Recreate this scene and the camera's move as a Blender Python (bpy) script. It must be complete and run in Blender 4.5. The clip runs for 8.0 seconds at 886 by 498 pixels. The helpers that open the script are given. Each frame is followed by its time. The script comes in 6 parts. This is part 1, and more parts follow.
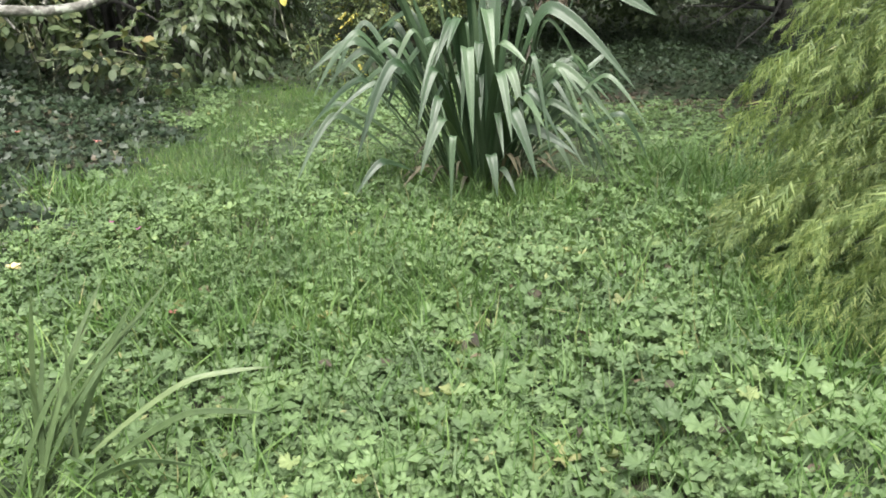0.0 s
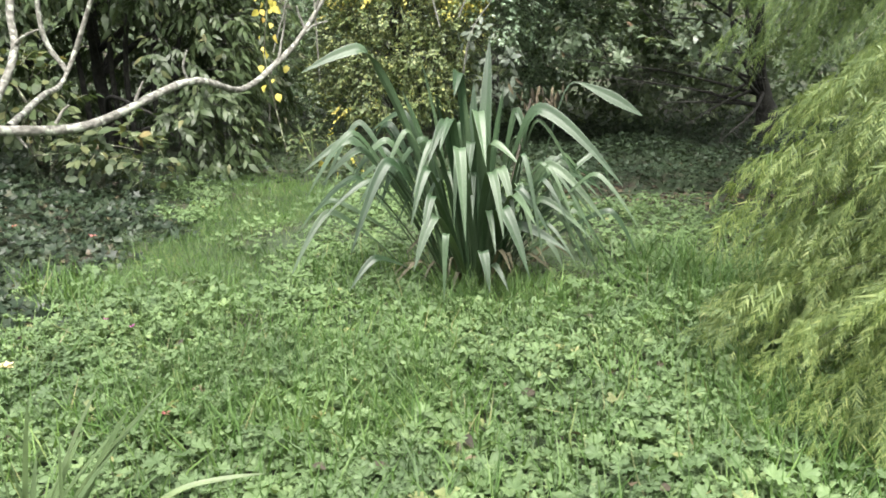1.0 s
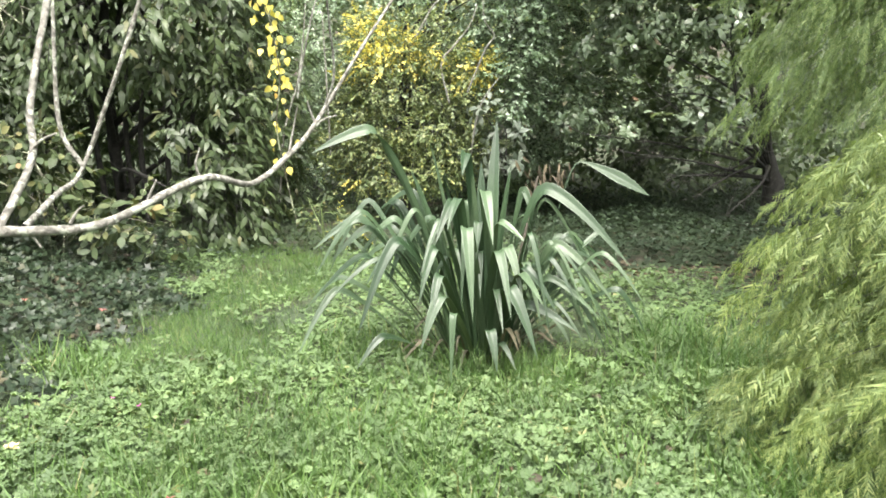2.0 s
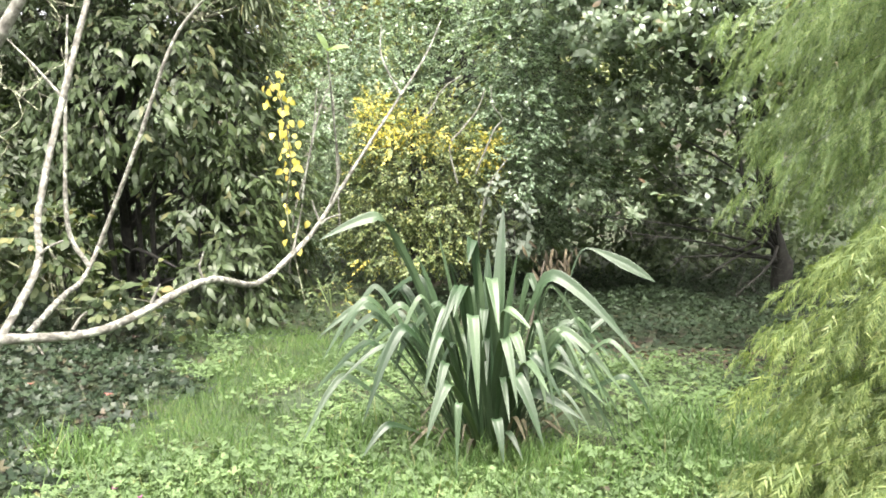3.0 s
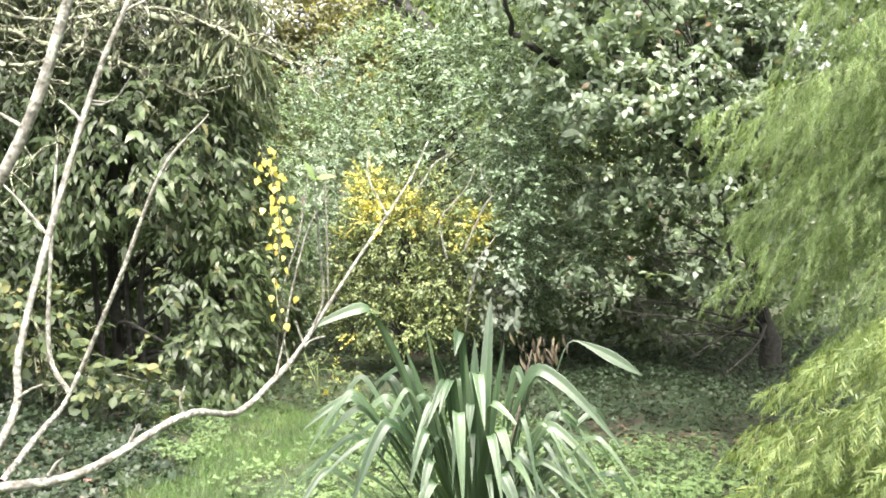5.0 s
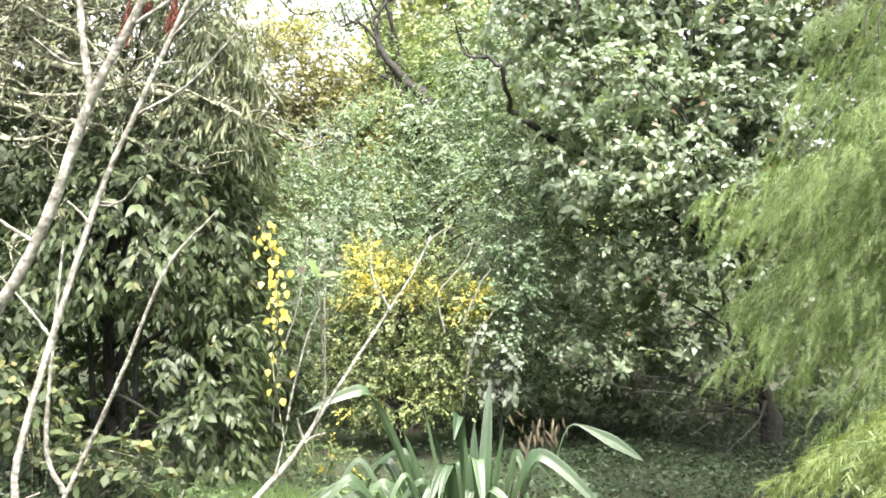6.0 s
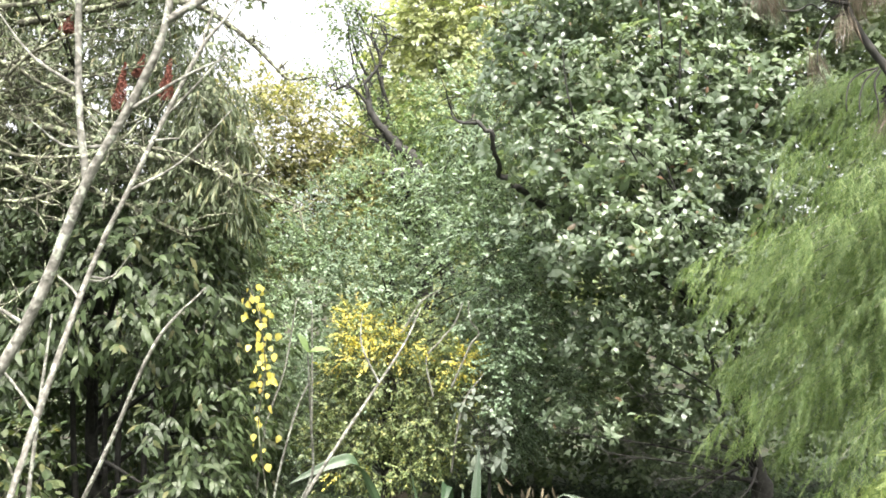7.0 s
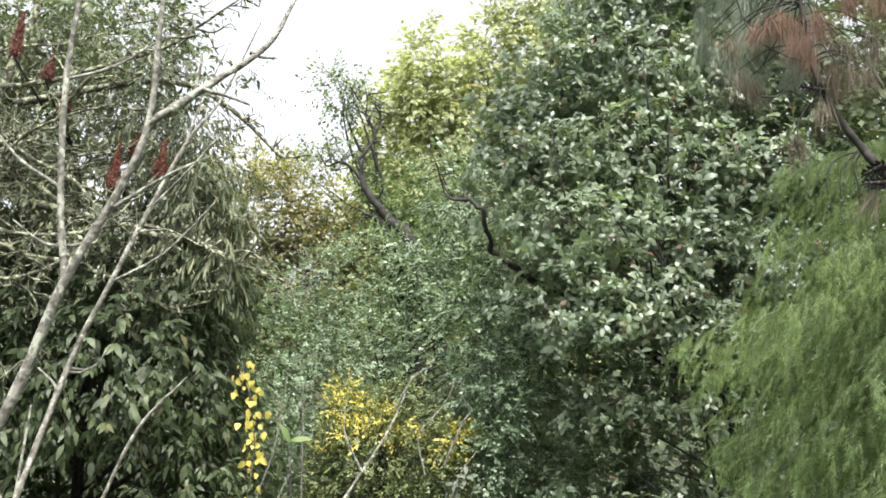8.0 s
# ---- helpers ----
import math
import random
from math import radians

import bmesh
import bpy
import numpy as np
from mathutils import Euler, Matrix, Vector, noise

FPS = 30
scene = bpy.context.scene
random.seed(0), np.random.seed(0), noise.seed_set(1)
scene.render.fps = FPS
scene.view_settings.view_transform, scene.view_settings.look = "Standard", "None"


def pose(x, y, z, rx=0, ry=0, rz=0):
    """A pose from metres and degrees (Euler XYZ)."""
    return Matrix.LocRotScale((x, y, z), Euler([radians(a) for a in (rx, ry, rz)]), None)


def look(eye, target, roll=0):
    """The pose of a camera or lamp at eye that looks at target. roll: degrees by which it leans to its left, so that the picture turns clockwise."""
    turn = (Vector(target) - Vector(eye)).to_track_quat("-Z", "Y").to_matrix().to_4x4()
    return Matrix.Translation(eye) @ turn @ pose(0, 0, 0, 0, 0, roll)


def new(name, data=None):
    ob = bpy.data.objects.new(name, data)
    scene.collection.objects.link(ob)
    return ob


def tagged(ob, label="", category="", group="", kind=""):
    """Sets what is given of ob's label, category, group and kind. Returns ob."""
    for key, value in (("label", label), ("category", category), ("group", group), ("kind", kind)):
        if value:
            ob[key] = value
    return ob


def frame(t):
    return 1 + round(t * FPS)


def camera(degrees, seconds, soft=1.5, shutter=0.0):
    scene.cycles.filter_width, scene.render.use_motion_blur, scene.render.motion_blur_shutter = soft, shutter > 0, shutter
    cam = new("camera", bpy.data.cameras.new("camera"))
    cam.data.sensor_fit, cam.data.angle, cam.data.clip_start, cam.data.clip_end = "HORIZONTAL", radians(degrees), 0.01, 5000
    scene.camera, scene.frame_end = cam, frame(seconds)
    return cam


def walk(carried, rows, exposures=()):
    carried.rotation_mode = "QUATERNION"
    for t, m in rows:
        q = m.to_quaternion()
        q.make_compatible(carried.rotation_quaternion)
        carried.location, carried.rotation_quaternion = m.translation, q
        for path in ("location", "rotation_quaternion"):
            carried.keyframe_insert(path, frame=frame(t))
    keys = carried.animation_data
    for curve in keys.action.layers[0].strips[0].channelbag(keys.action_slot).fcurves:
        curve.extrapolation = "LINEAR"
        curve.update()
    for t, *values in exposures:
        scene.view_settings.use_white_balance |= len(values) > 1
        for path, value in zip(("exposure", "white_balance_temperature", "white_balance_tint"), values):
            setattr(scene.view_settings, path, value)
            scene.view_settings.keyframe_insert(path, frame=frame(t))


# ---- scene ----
cam = camera(54.0, 8.0, soft=1.7)
EXPOSURES = ((0.0, 1.88, 6500, 10), (1.5, 2.25, 6600, 11), (3.5, 2.67, 6800, 13), (5.5, 2.76, 6800, 13), (6.0, 2.77, 6800, 13), (6.5, 2.58, 6750, 13), (7.0, 2.43, 6700, 12), (8.0, 1.79, 6600, 11))
PATH = [
    (0, (0.028, 0.341, 1.349), (0.014, 2.221, 0.666), -1.4),
    (0.5, (0.017, 0.326, 1.383), (0.022, 2.238, 0.794), -1.3),
    (1, (0.014, 0.321, 1.41), (0.028, 2.259, 0.914), -1.2),
    (1.5, (0.022, 0.312, 1.436), (0.027, 2.267, 1.016), -1.1),
    (1.7, (0.023, 0.311, 1.451), (0.023, 2.272, 1.057), -1.1),
    (2.8, (0.04, 0.32, 1.546), (0.021, 2.309, 1.334), -1.1),
    (3, (0.047, 0.312, 1.548), (0.022, 2.304, 1.368), -1.1),
    (3.5, (0.055, 0.311, 1.594), (0.038, 2.307, 1.468), -0.9),
    (4, (0.065, 0.319, 1.651), (0.055, 2.316, 1.534), -0.7),
    (4.2, (0.068, 0.328, 1.659), (0.06, 2.325, 1.549), -0.7),
    (5.3, (0.068, 0.311, 1.764), (0.067, 2.311, 1.76), -0.3),
    (5.5, (0.059, 0.317, 1.783), (0.059, 2.317, 1.813), -0.3),
    (6, (0.05, 0.31, 1.814), (0.056, 2.307, 1.92), 0.0),
    (6.5, (0.043, 0.3, 1.833), (0.062, 2.292, 2.005), 0.1),
    (7, (0.044, 0.3, 1.855), (0.076, 2.285, 2.097), 0.3),
    (7.5, (0.063, 0.294, 1.877), (0.103, 2.268, 2.198), 0.1),
    (8, (0.077, 0.278, 1.896), (0.119, 2.236, 2.301), 0.2),
]
walk(cam, [(t, look(eye, target, roll)) for t, eye, target, roll in PATH], EXPOSURES)

# ---- world and sun: a bright, thinly overcast day ----
world = bpy.data.worlds.new("sky")
scene.world = world
world.use_nodes = True
sky = world.node_tree.nodes.new("ShaderNodeTexSky")
sky.sky_type = "NISHITA"
sky.sun_disc = False
sky.sun_elevation, sky.sun_rotation = radians(61), radians(175)
sky.air_density, sky.dust_density, sky.ozone_density = 1.0, 6.0, 0.6
veil = world.node_tree.nodes.new("ShaderNodeHueSaturation")  # thin white cloud takes most of the blue out of the sky
veil.inputs["Saturation"].default_value = 0.22
world.node_tree.links.new(sky.outputs[0], veil.inputs["Color"])
world.node_tree.links.new(veil.outputs[0], world.node_tree.nodes["Background"].inputs[0])
world.node_tree.nodes["Background"].inputs[1].default_value = 0.15
sun_data = bpy.data.lights.new("sun", "SUN")
sun_data.energy, sun_data.angle, sun_data.color = 1.3, radians(32), (1.0, 0.95, 0.86)
sun = new("sun", sun_data)
sun.matrix_world = look((0.5, -4.7, 8.8), (0, 0, 0))

rng = np.random.default_rng(7)


# ---- materials ----
def link(nt, a, b):
    nt.links.new(a, b)


def ramp_node(nt, stops, source):
    r = nt.nodes.new("ShaderNodeValToRGB")
    while len(r.color_ramp.elements) < len(stops):
        r.color_ramp.elements.new(0.5)
    for e, (p, c) in zip(r.color_ramp.elements, stops):
        e.position, e.color = p, (*c, 1)
    link(nt, source, r.inputs[0])
    return r.outputs[0]


def noise_node(nt, scale, detail=3.0, where=None):
    n = nt.nodes.new("ShaderNodeTexNoise")
    n.inputs["Scale"].default_value, n.inputs["Detail"].default_value = scale, detail
    if where is not None:
        link(nt, where, n.inputs["Vector"])
    return n.outputs[0]


def math_node(nt, op, a, b):
    m = nt.nodes.new("ShaderNodeMath")
    m.operation = op
    for i, v in enumerate((a, b)):
        if isinstance(v, (int, float)):
            m.inputs[i].default_value = v
        else:
            link(nt, v, m.inputs[i])
    return m.outputs[0]


def mix_node(nt, kind, f, a, b):
    m = nt.nodes.new("ShaderNodeMix")
    m.data_type, m.blend_type = "RGBA", kind
    for s, v in ((m.inputs[0], f), (m.inputs[6], a), (m.inputs[7], b)):
        if isinstance(v, (int, float)):
            s.default_value = v
        elif isinstance(v, tuple):
            s.default_value = (*v, 1)
        else:
            link(nt, v, s)
    return m.outputs[2]


def leaf_material(name, stops, rough=0.45, through_light=0.3, patch=1.2, spec=0.5, vein=45.0, dull=0.2):
    """Green tissue: each leaf its own shade, drifts of shade over the plant, a little light let through."""
    mat = bpy.data.materials.new(name)
    mat.use_nodes = True
    nt = mat.node_tree
    bsdf, out = nt.nodes["Principled BSDF"], nt.nodes["Material Output"]
    geo, info = nt.nodes.new("ShaderNodeNewGeometry"), nt.nodes.new("ShaderNodeObjectInfo")
    each = math_node(nt, "FRACT", math_node(nt, "ADD", geo.outputs["Random Per Island"], info.outputs["Random"]), 0.0)
    soft = []
    for p, c in stops:
        grey = 0.3 * c[0] + 0.6 * c[1] + 0.1 * c[2]
        soft.append((p, tuple(v + (grey - v) * dull for v in c)))
    tone = ramp_node(nt, soft, each)
    drift = ramp_node(nt, ((0.3, (0.66, 0.68, 0.66)), (0.7, (1.26, 1.24, 1.12))), noise_node(nt, patch, 2.0, geo.outputs["Position"]))
    fine = noise_node(nt, vein, 2.0, geo.outputs["Position"])
    mottled = ramp_node(nt, ((0.3, (0.86, 0.88, 0.84)), (0.7, (1.1, 1.08, 1.05))), fine)
    colour = mix_node(nt, "MULTIPLY", 1.0, mix_node(nt, "MULTIPLY", 1.0, tone, drift), mottled)
    link(nt, colour, bsdf.inputs["Base Color"])
    bsdf.inputs["Roughness"].default_value = rough
    bsdf.inputs["Specular IOR Level"].default_value = spec
    bump = nt.nodes.new("ShaderNodeBump")
    bump.inputs["Strength"].default_value, bump.inputs["Distance"].default_value = 0.25, 0.004
    link(nt, fine, bump.inputs["Height"])
    link(nt, bump.outputs[0], bsdf.inputs["Normal"])
    lit = nt.nodes.new("ShaderNodeBsdfTranslucent")
    link(nt, mix_node(nt, "MULTIPLY", 1.0, colour, (1.3, 1.35, 0.7)), lit.inputs["Color"])
    both = nt.nodes.new("ShaderNodeMixShader")
    both.inputs[0].default_value = through_light
    link(nt, bsdf.outputs[0], both.inputs[1])
    link(nt, lit.outputs[0], both.inputs[2])
    link(nt, both.outputs[0], out.inputs[0])
    return mat


def bark_material(name, dark, mid, pale, scale=18.0, lichen=None, lichen_at=0.56, rough=0.85):
    mat = bpy.data.materials.new(name)
    mat.use_nodes = True
    nt = mat.node_tree
    bsdf = nt.nodes["Principled BSDF"]
    geo = nt.nodes.new("ShaderNodeNewGeometry")
    n = noise_node(nt, scale, 6.0, geo.outputs["Position"])
    colour = ramp_node(nt, ((0.3, dark), (0.5, mid), (0.72, pale)), n)
    if lichen:
        spots = ramp_node(nt, ((lichen_at, (0, 0, 0)), (lichen_at + 0.06, (1, 1, 1))), noise_node(nt, scale * 0.6, 4.0, geo.outputs["Position"]))
        colour = mix_node(nt, "MIX", spots, colour, lichen)
    link(nt, colour, bsdf.inputs["Base Color"])
    bsdf.inputs["Roughness"].default_value = rough
    bump = nt.nodes.new("ShaderNodeBump")
    bump.inputs["Strength"].default_value, bump.inputs["Distance"].default_value = 0.6, 0.01
    link(nt, n, bump.inputs["Height"])
    link(nt, bump.outputs[0], bsdf.inputs["Normal"])
    return mat


def ground_material():
    mat = bpy.data.materials.new("soil_and_moss")
    mat.use_nodes = True
    nt = mat.node_tree
    bsdf = nt.nodes["Principled BSDF"]
    geo = nt.nodes.new("ShaderNodeNewGeometry")
    soil = ramp_node(nt, ((0.3, (0.018, 0.014, 0.01)), (0.55, (0.038, 0.029, 0.02)), (0.75, (0.07, 0.052, 0.034))), noise_node(nt, 22.0, 6.0, geo.outputs["Position"]))
    moss = ramp_node(nt, ((0.3, (0.016, 0.028, 0.011)), (0.7, (0.034, 0.056, 0.02))), noise_node(nt, 40.0, 4.0, geo.outputs["Position"]))
    where = ramp_node(nt, ((0.3, (0, 0, 0)), (0.52, (1, 1, 1))), noise_node(nt, 1.6, 4.0, geo.outputs["Position"]))
    link(nt, mix_node(nt, "MIX", where, soil, moss), bsdf.inputs["Base Color"])
    bsdf.inputs["Roughness"].default_value = 0.95
    bump = nt.nodes.new("ShaderNodeBump")
    bump.inputs["Strength"].default_value, bump.inputs["Distance"].default_value = 0.8, 0.02
    link(nt, noise_node(nt, 30.0, 6.0, geo.outputs["Position"]), bump.inputs["Height"])
    link(nt, bump.outputs[0], bsdf.inputs["Normal"])
    return mat


M_GROUND = ground_material()
M_HERB = leaf_material("herb_leaf", ((0, (0.0718, 0.126, 0.0485)), (0.4, (0.0902, 0.155, 0.0611)), (0.9, (0.113, 0.184, 0.0757)), (0.985, (0.136, 0.204, 0.0805)), (1, (0.194, 0.194, 0.0776))), 0.6, 0.28, 3.0, 0.34, 60.0, 0.14)
M_GRASS = leaf_material("grass_blade", ((0.0, (0.042, 0.094, 0.022)), (0.6, (0.07, 0.15, 0.033)), (0.93, (0.115, 0.198, 0.052)), (1.0, (0.22, 0.21, 0.11))), 0.5, 0.35, 1.2, 0.36, 45.0, 0.12)
M_IVY = leaf_material("ivy_leaf", ((0.0, (0.01, 0.023, 0.011)), (0.6, (0.017, 0.035, 0.016)), (0.95, (0.033, 0.052, 0.025)), (1.0, (0.07, 0.05, 0.03))), 0.45, 0.12, 2.5, 0.28)
M_STRAP = leaf_material("strap_leaf", ((0.0, (0.018, 0.042, 0.019)), (0.5, (0.036, 0.069, 0.035)), (1.0, (0.062, 0.102, 0.056))), 0.4, 0.12, 2.0, 0.4, 90.0, 0.07)
M_BLADE = leaf_material("sword_leaf", ((0, (0.044, 0.084, 0.032)), (0.85, (0.072, 0.12, 0.0464)), (0.97, (0.096, 0.14, 0.056)), (1, (0.176, 0.16, 0.072))), 0.42, 0.15, 1.2, 0.28)
M_LAUREL = leaf_material("large_oval_leaf", ((0, (0.04, 0.0691, 0.0281)), (0.6, (0.0605, 0.0972, 0.04)), (0.95, (0.0853, 0.127, 0.0518)), (1, (0.151, 0.151, 0.0594))), 0.42, 0.3, 0.9, 0.38)
M_NARROW = leaf_material("narrow_hanging_leaf", ((0.0, (0.06, 0.088, 0.045)), (0.6, (0.1, 0.135, 0.072)), (0.93, (0.15, 0.182, 0.1)), (1.0, (0.22, 0.21, 0.09))), 0.48, 0.3, 0.9, 0.35)
M_HYDR = leaf_material("autumn_tinted_leaf", ((0.0, (0.038, 0.066, 0.028)), (0.6, (0.062, 0.096, 0.04)), (0.88, (0.105, 0.13, 0.05)), (0.985, (0.16, 0.165, 0.06)), (1.0, (0.2, 0.14, 0.06))), 0.55, 0.3, 1.2, 0.26)
M_PALE = leaf_material("broad_pale_leaf", ((0, (0.101, 0.159, 0.0975)), (0.5, (0.14, 0.206, 0.136)), (0.9, (0.182, 0.248, 0.176)), (0.985, (0.217, 0.276, 0.208)), (1, (0.276, 0.127, 0.0795))), 0.32, 0.38, 0.8, 0.62)
M_BLUE = leaf_material("small_bluish_leaf", ((0.0, (0.128, 0.21, 0.13)), (0.6, (0.215, 0.32, 0.225)), (1.0, (0.35, 0.455, 0.37))), 0.32, 0.34, 0.7, 0.65, 45.0, 0.14)
M_YGREEN = leaf_material("yellow_green_leaf", ((0.0, (0.08, 0.13, 0.045)), (0.5, (0.15, 0.21, 0.075)), (0.92, (0.23, 0.28, 0.1)), (1.0, (0.4, 0.4, 0.1))), 0.5, 0.3)
M_YELLOW = leaf_material("yellow_leaf", ((0.0, (0.44, 0.4, 0.08)), (0.5, (0.62, 0.545, 0.1)), (0.95, (0.7, 0.6, 0.15)), (1.0, (0.52, 0.32, 0.08))), 0.5, 0.35, 1.2, 0.3, 45.0, 0.12)
M_FEATHER = leaf_material("feathery_conifer", ((0.0, (0.08, 0.15, 0.044)), (0.5, (0.14, 0.225, 0.07)), (0.93, (0.215, 0.295, 0.106)), (1.0, (0.285, 0.36, 0.145))), 0.55, 0.45, 1.6, 0.35, 45.0, 0.18)
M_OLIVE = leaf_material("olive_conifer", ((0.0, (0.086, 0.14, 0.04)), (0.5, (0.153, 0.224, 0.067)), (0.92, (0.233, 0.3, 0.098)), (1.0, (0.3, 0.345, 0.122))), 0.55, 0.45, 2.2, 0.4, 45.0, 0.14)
M_FAR = leaf_material("far_leaf", ((0.0, (0.072, 0.144, 0.054)), (0.6, (0.132, 0.216, 0.072)), (1.0, (0.24, 0.3, 0.096))), 0.55, 0.35, 0.5)
M_FARGOLD = leaf_material("far_gold_leaf", ((0.0, (0.13, 0.145, 0.06)), (0.6, (0.235, 0.235, 0.1)), (1.0, (0.38, 0.345, 0.15))), 0.55, 0.42, 0.5, 0.4, 45.0, 0.22)
M_FARLIME = leaf_material("far_lime_leaf", ((0.0, (0.24, 0.29, 0.14)), (0.6, (0.345, 0.39, 0.2)), (1.0, (0.46, 0.48, 0.27))), 0.55, 0.45, 0.5)
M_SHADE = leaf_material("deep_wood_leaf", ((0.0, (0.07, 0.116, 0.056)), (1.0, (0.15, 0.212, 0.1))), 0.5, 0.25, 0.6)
# dark green herb, its colour lowered further to carry the shade under the trees
M_SHADOW_CARPET = leaf_material("shade_darkened_herb_leaf", ((0.0, (0.016, 0.034, 0.018)), (1.0, (0.036, 0.066, 0.031))), 0.55, 0.2, 0.9, 0.3)
M_NEEDLE = leaf_material("pine_needle", ((0, (0.0663, 0.105, 0.0663)), (1, (0.133, 0.179, 0.129))), 0.45, 0.15)
M_RUST = leaf_material("dead_pine_needle", ((0, (0.0897, 0.0429, 0.0265)), (1, (0.187, 0.0952, 0.0585))), 0.7, 0.15)
M_RED = leaf_material("red_plume", ((0.0, (0.085, 0.022, 0.016)), (1.0, (0.2, 0.052, 0.034))), 0.8, 0.2)
M_LITTER = leaf_material("fallen_leaf", ((0.0, (0.03, 0.024, 0.016)), (0.6, (0.066, 0.05, 0.033)), (1.0, (0.14, 0.095, 0.05))), 0.8, 0.12)
M_STRAW = leaf_material("dead_strap_leaf", ((0.0, (0.04, 0.036, 0.02)), (0.6, (0.08, 0.072, 0.04)), (1.0, (0.13, 0.115, 0.066))), 0.75, 0.12)
M_BRACT = leaf_material("papery_bract", ((0.0, (0.045, 0.036, 0.024)), (0.6, (0.1, 0.077, 0.05)), (1.0, (0.19, 0.152, 0.1))), 0.8, 0.15)
M_LICHEN = leaf_material("lichen_tuft", ((0.0, (0.16, 0.18, 0.12)), (1.0, (0.34, 0.37, 0.28))), 0.9, 0.1)
M_SILVER = leaf_material("silvery_leaf", ((0.0, (0.1, 0.14, 0.11)), (0.6, (0.14, 0.18, 0.15)), (1.0, (0.19, 0.23, 0.2))), 0.5, 0.25)
M_OLDNEEDLE = leaf_material("fading_pine_needle", ((0.0, (0.06, 0.045, 0.03)), (0.6, (0.1, 0.075, 0.048)), (1.0, (0.16, 0.11, 0.07))), 0.6, 0.15)
M_PINK = leaf_material("pink_petal", ((0.0, (0.32, 0.08, 0.09)), (1.0, (0.4, 0.13, 0.13))), 0.6, 0.25)
M_MAGENTA = leaf_material("magenta_petal", ((0.0, (0.4, 0.05, 0.3)), (1.0, (0.5, 0.08, 0.4))), 0.6, 0.25)
M_CREAM = leaf_material("cream_petal", ((0.0, (0.48, 0.4, 0.2)), (1.0, (0.6, 0.544, 0.32))), 0.6, 0.25)
M_LIME = leaf_material("fresh_lime_leaf", ((0.0, (0.1, 0.175, 0.05)), (1.0, (0.17, 0.245, 0.075))), 0.5, 0.4)
M_PALEBARK = bark_material("pale_lichened_bark", (0.05, 0.048, 0.04), (0.135, 0.132, 0.112), (0.26, 0.258, 0.23), 75.0, (0.3, 0.32, 0.265), 0.55)
M_DARKBARK = bark_material("dark_bark", (0.011, 0.0108, 0.0092), (0.02, 0.0195, 0.0165), (0.042, 0.041, 0.035), 20.0)
M_MOSSBARK = bark_material("mossy_bark", (0.024, 0.023, 0.016), (0.06, 0.06, 0.04), (0.14, 0.145, 0.095), 26.0, (0.28, 0.31, 0.2), 0.52)
M_GREENSTEM = bark_material("green_stem", (0.07, 0.11, 0.04), (0.13, 0.18, 0.07), (0.2, 0.26, 0.1), 30.0)


# ---- shape tools ----
def mesh_of(name, V, T, mats, which=None, smooth=False):
    """A triangle mesh from arrays of corners and triangles."""
    me = bpy.data.meshes.new(name)
    V, T = np.asarray(V, np.float32), np.asarray(T, np.int32)
    me.vertices.add(len(V))
    me.vertices.foreach_set("co", V.ravel())
    me.loops.add(3 * len(T))
    me.loops.foreach_set("vertex_index", T.ravel())
    me.polygons.add(len(T))
    me.polygons.foreach_set("loop_start", np.arange(0, 3 * len(T), 3, dtype=np.int32))
    for m in mats:
        me.materials.append(m)
    if which is not None:
        me.polygons.foreach_set("material_index", np.asarray(which, np.int32))
    if smooth:
        me.polygons.foreach_set("use_smooth", np.ones(len(T), bool))
    me.update(calc_edges=True)
    return me


def join(chunks):
    """Chunks (V, T, material index) as one set of arrays."""
    Vs, Ts, Ks, n = [], [], [], 0
    for V, T, k in chunks:
        if len(T):
            Vs.append(V), Ts.append(T + n), Ks.append(np.full(len(T), k))
            n += len(V)
    return np.concatenate(Vs), np.concatenate(Ts), np.concatenate(Ks)


def part(name, chunks, mats, parent=None, label="", kind="", smooth=False):
    V, T, K = join(chunks)
    ob = new(name, mesh_of(name, V, T, mats, K, smooth))
    ob.parent = parent
    return tagged(ob, label, kind=kind)


def thing(name, label, category, at=(0, 0, 0), group="", kind=""):
    ob = new(name)
    ob.empty_display_size = 0.2
    return tagged(ob, label, category, group, kind)


def unit(a):
    a = np.asarray(a, float)
    return a / np.maximum(np.linalg.norm(a, axis=-1, keepdims=True), 1e-9)


def frames(P, D, U, S):
    """Bases of leaves at P that point along D with their faces towards U, of size S."""
    y = unit(D)
    x = unit(np.cross(y, U))
    z = np.cross(x, y)
    S = np.broadcast_to(np.asarray(S, float), (len(P),))[:, None]
    return np.asarray(P, float), x * S, y * S, z * S


def scatter(shape, bases):
    V, T = shape
    P, x, y, z = bases
    out = P[:, None] + V[None, :, 0:1] * x[:, None] + V[None, :, 1:2] * y[:, None] + V[None, :, 2:3] * z[:, None]
    tri = T[None] + (np.arange(len(P)) * len(V))[:, None, None]
    return out.reshape(-1, 3), tri.reshape(-1, 3)


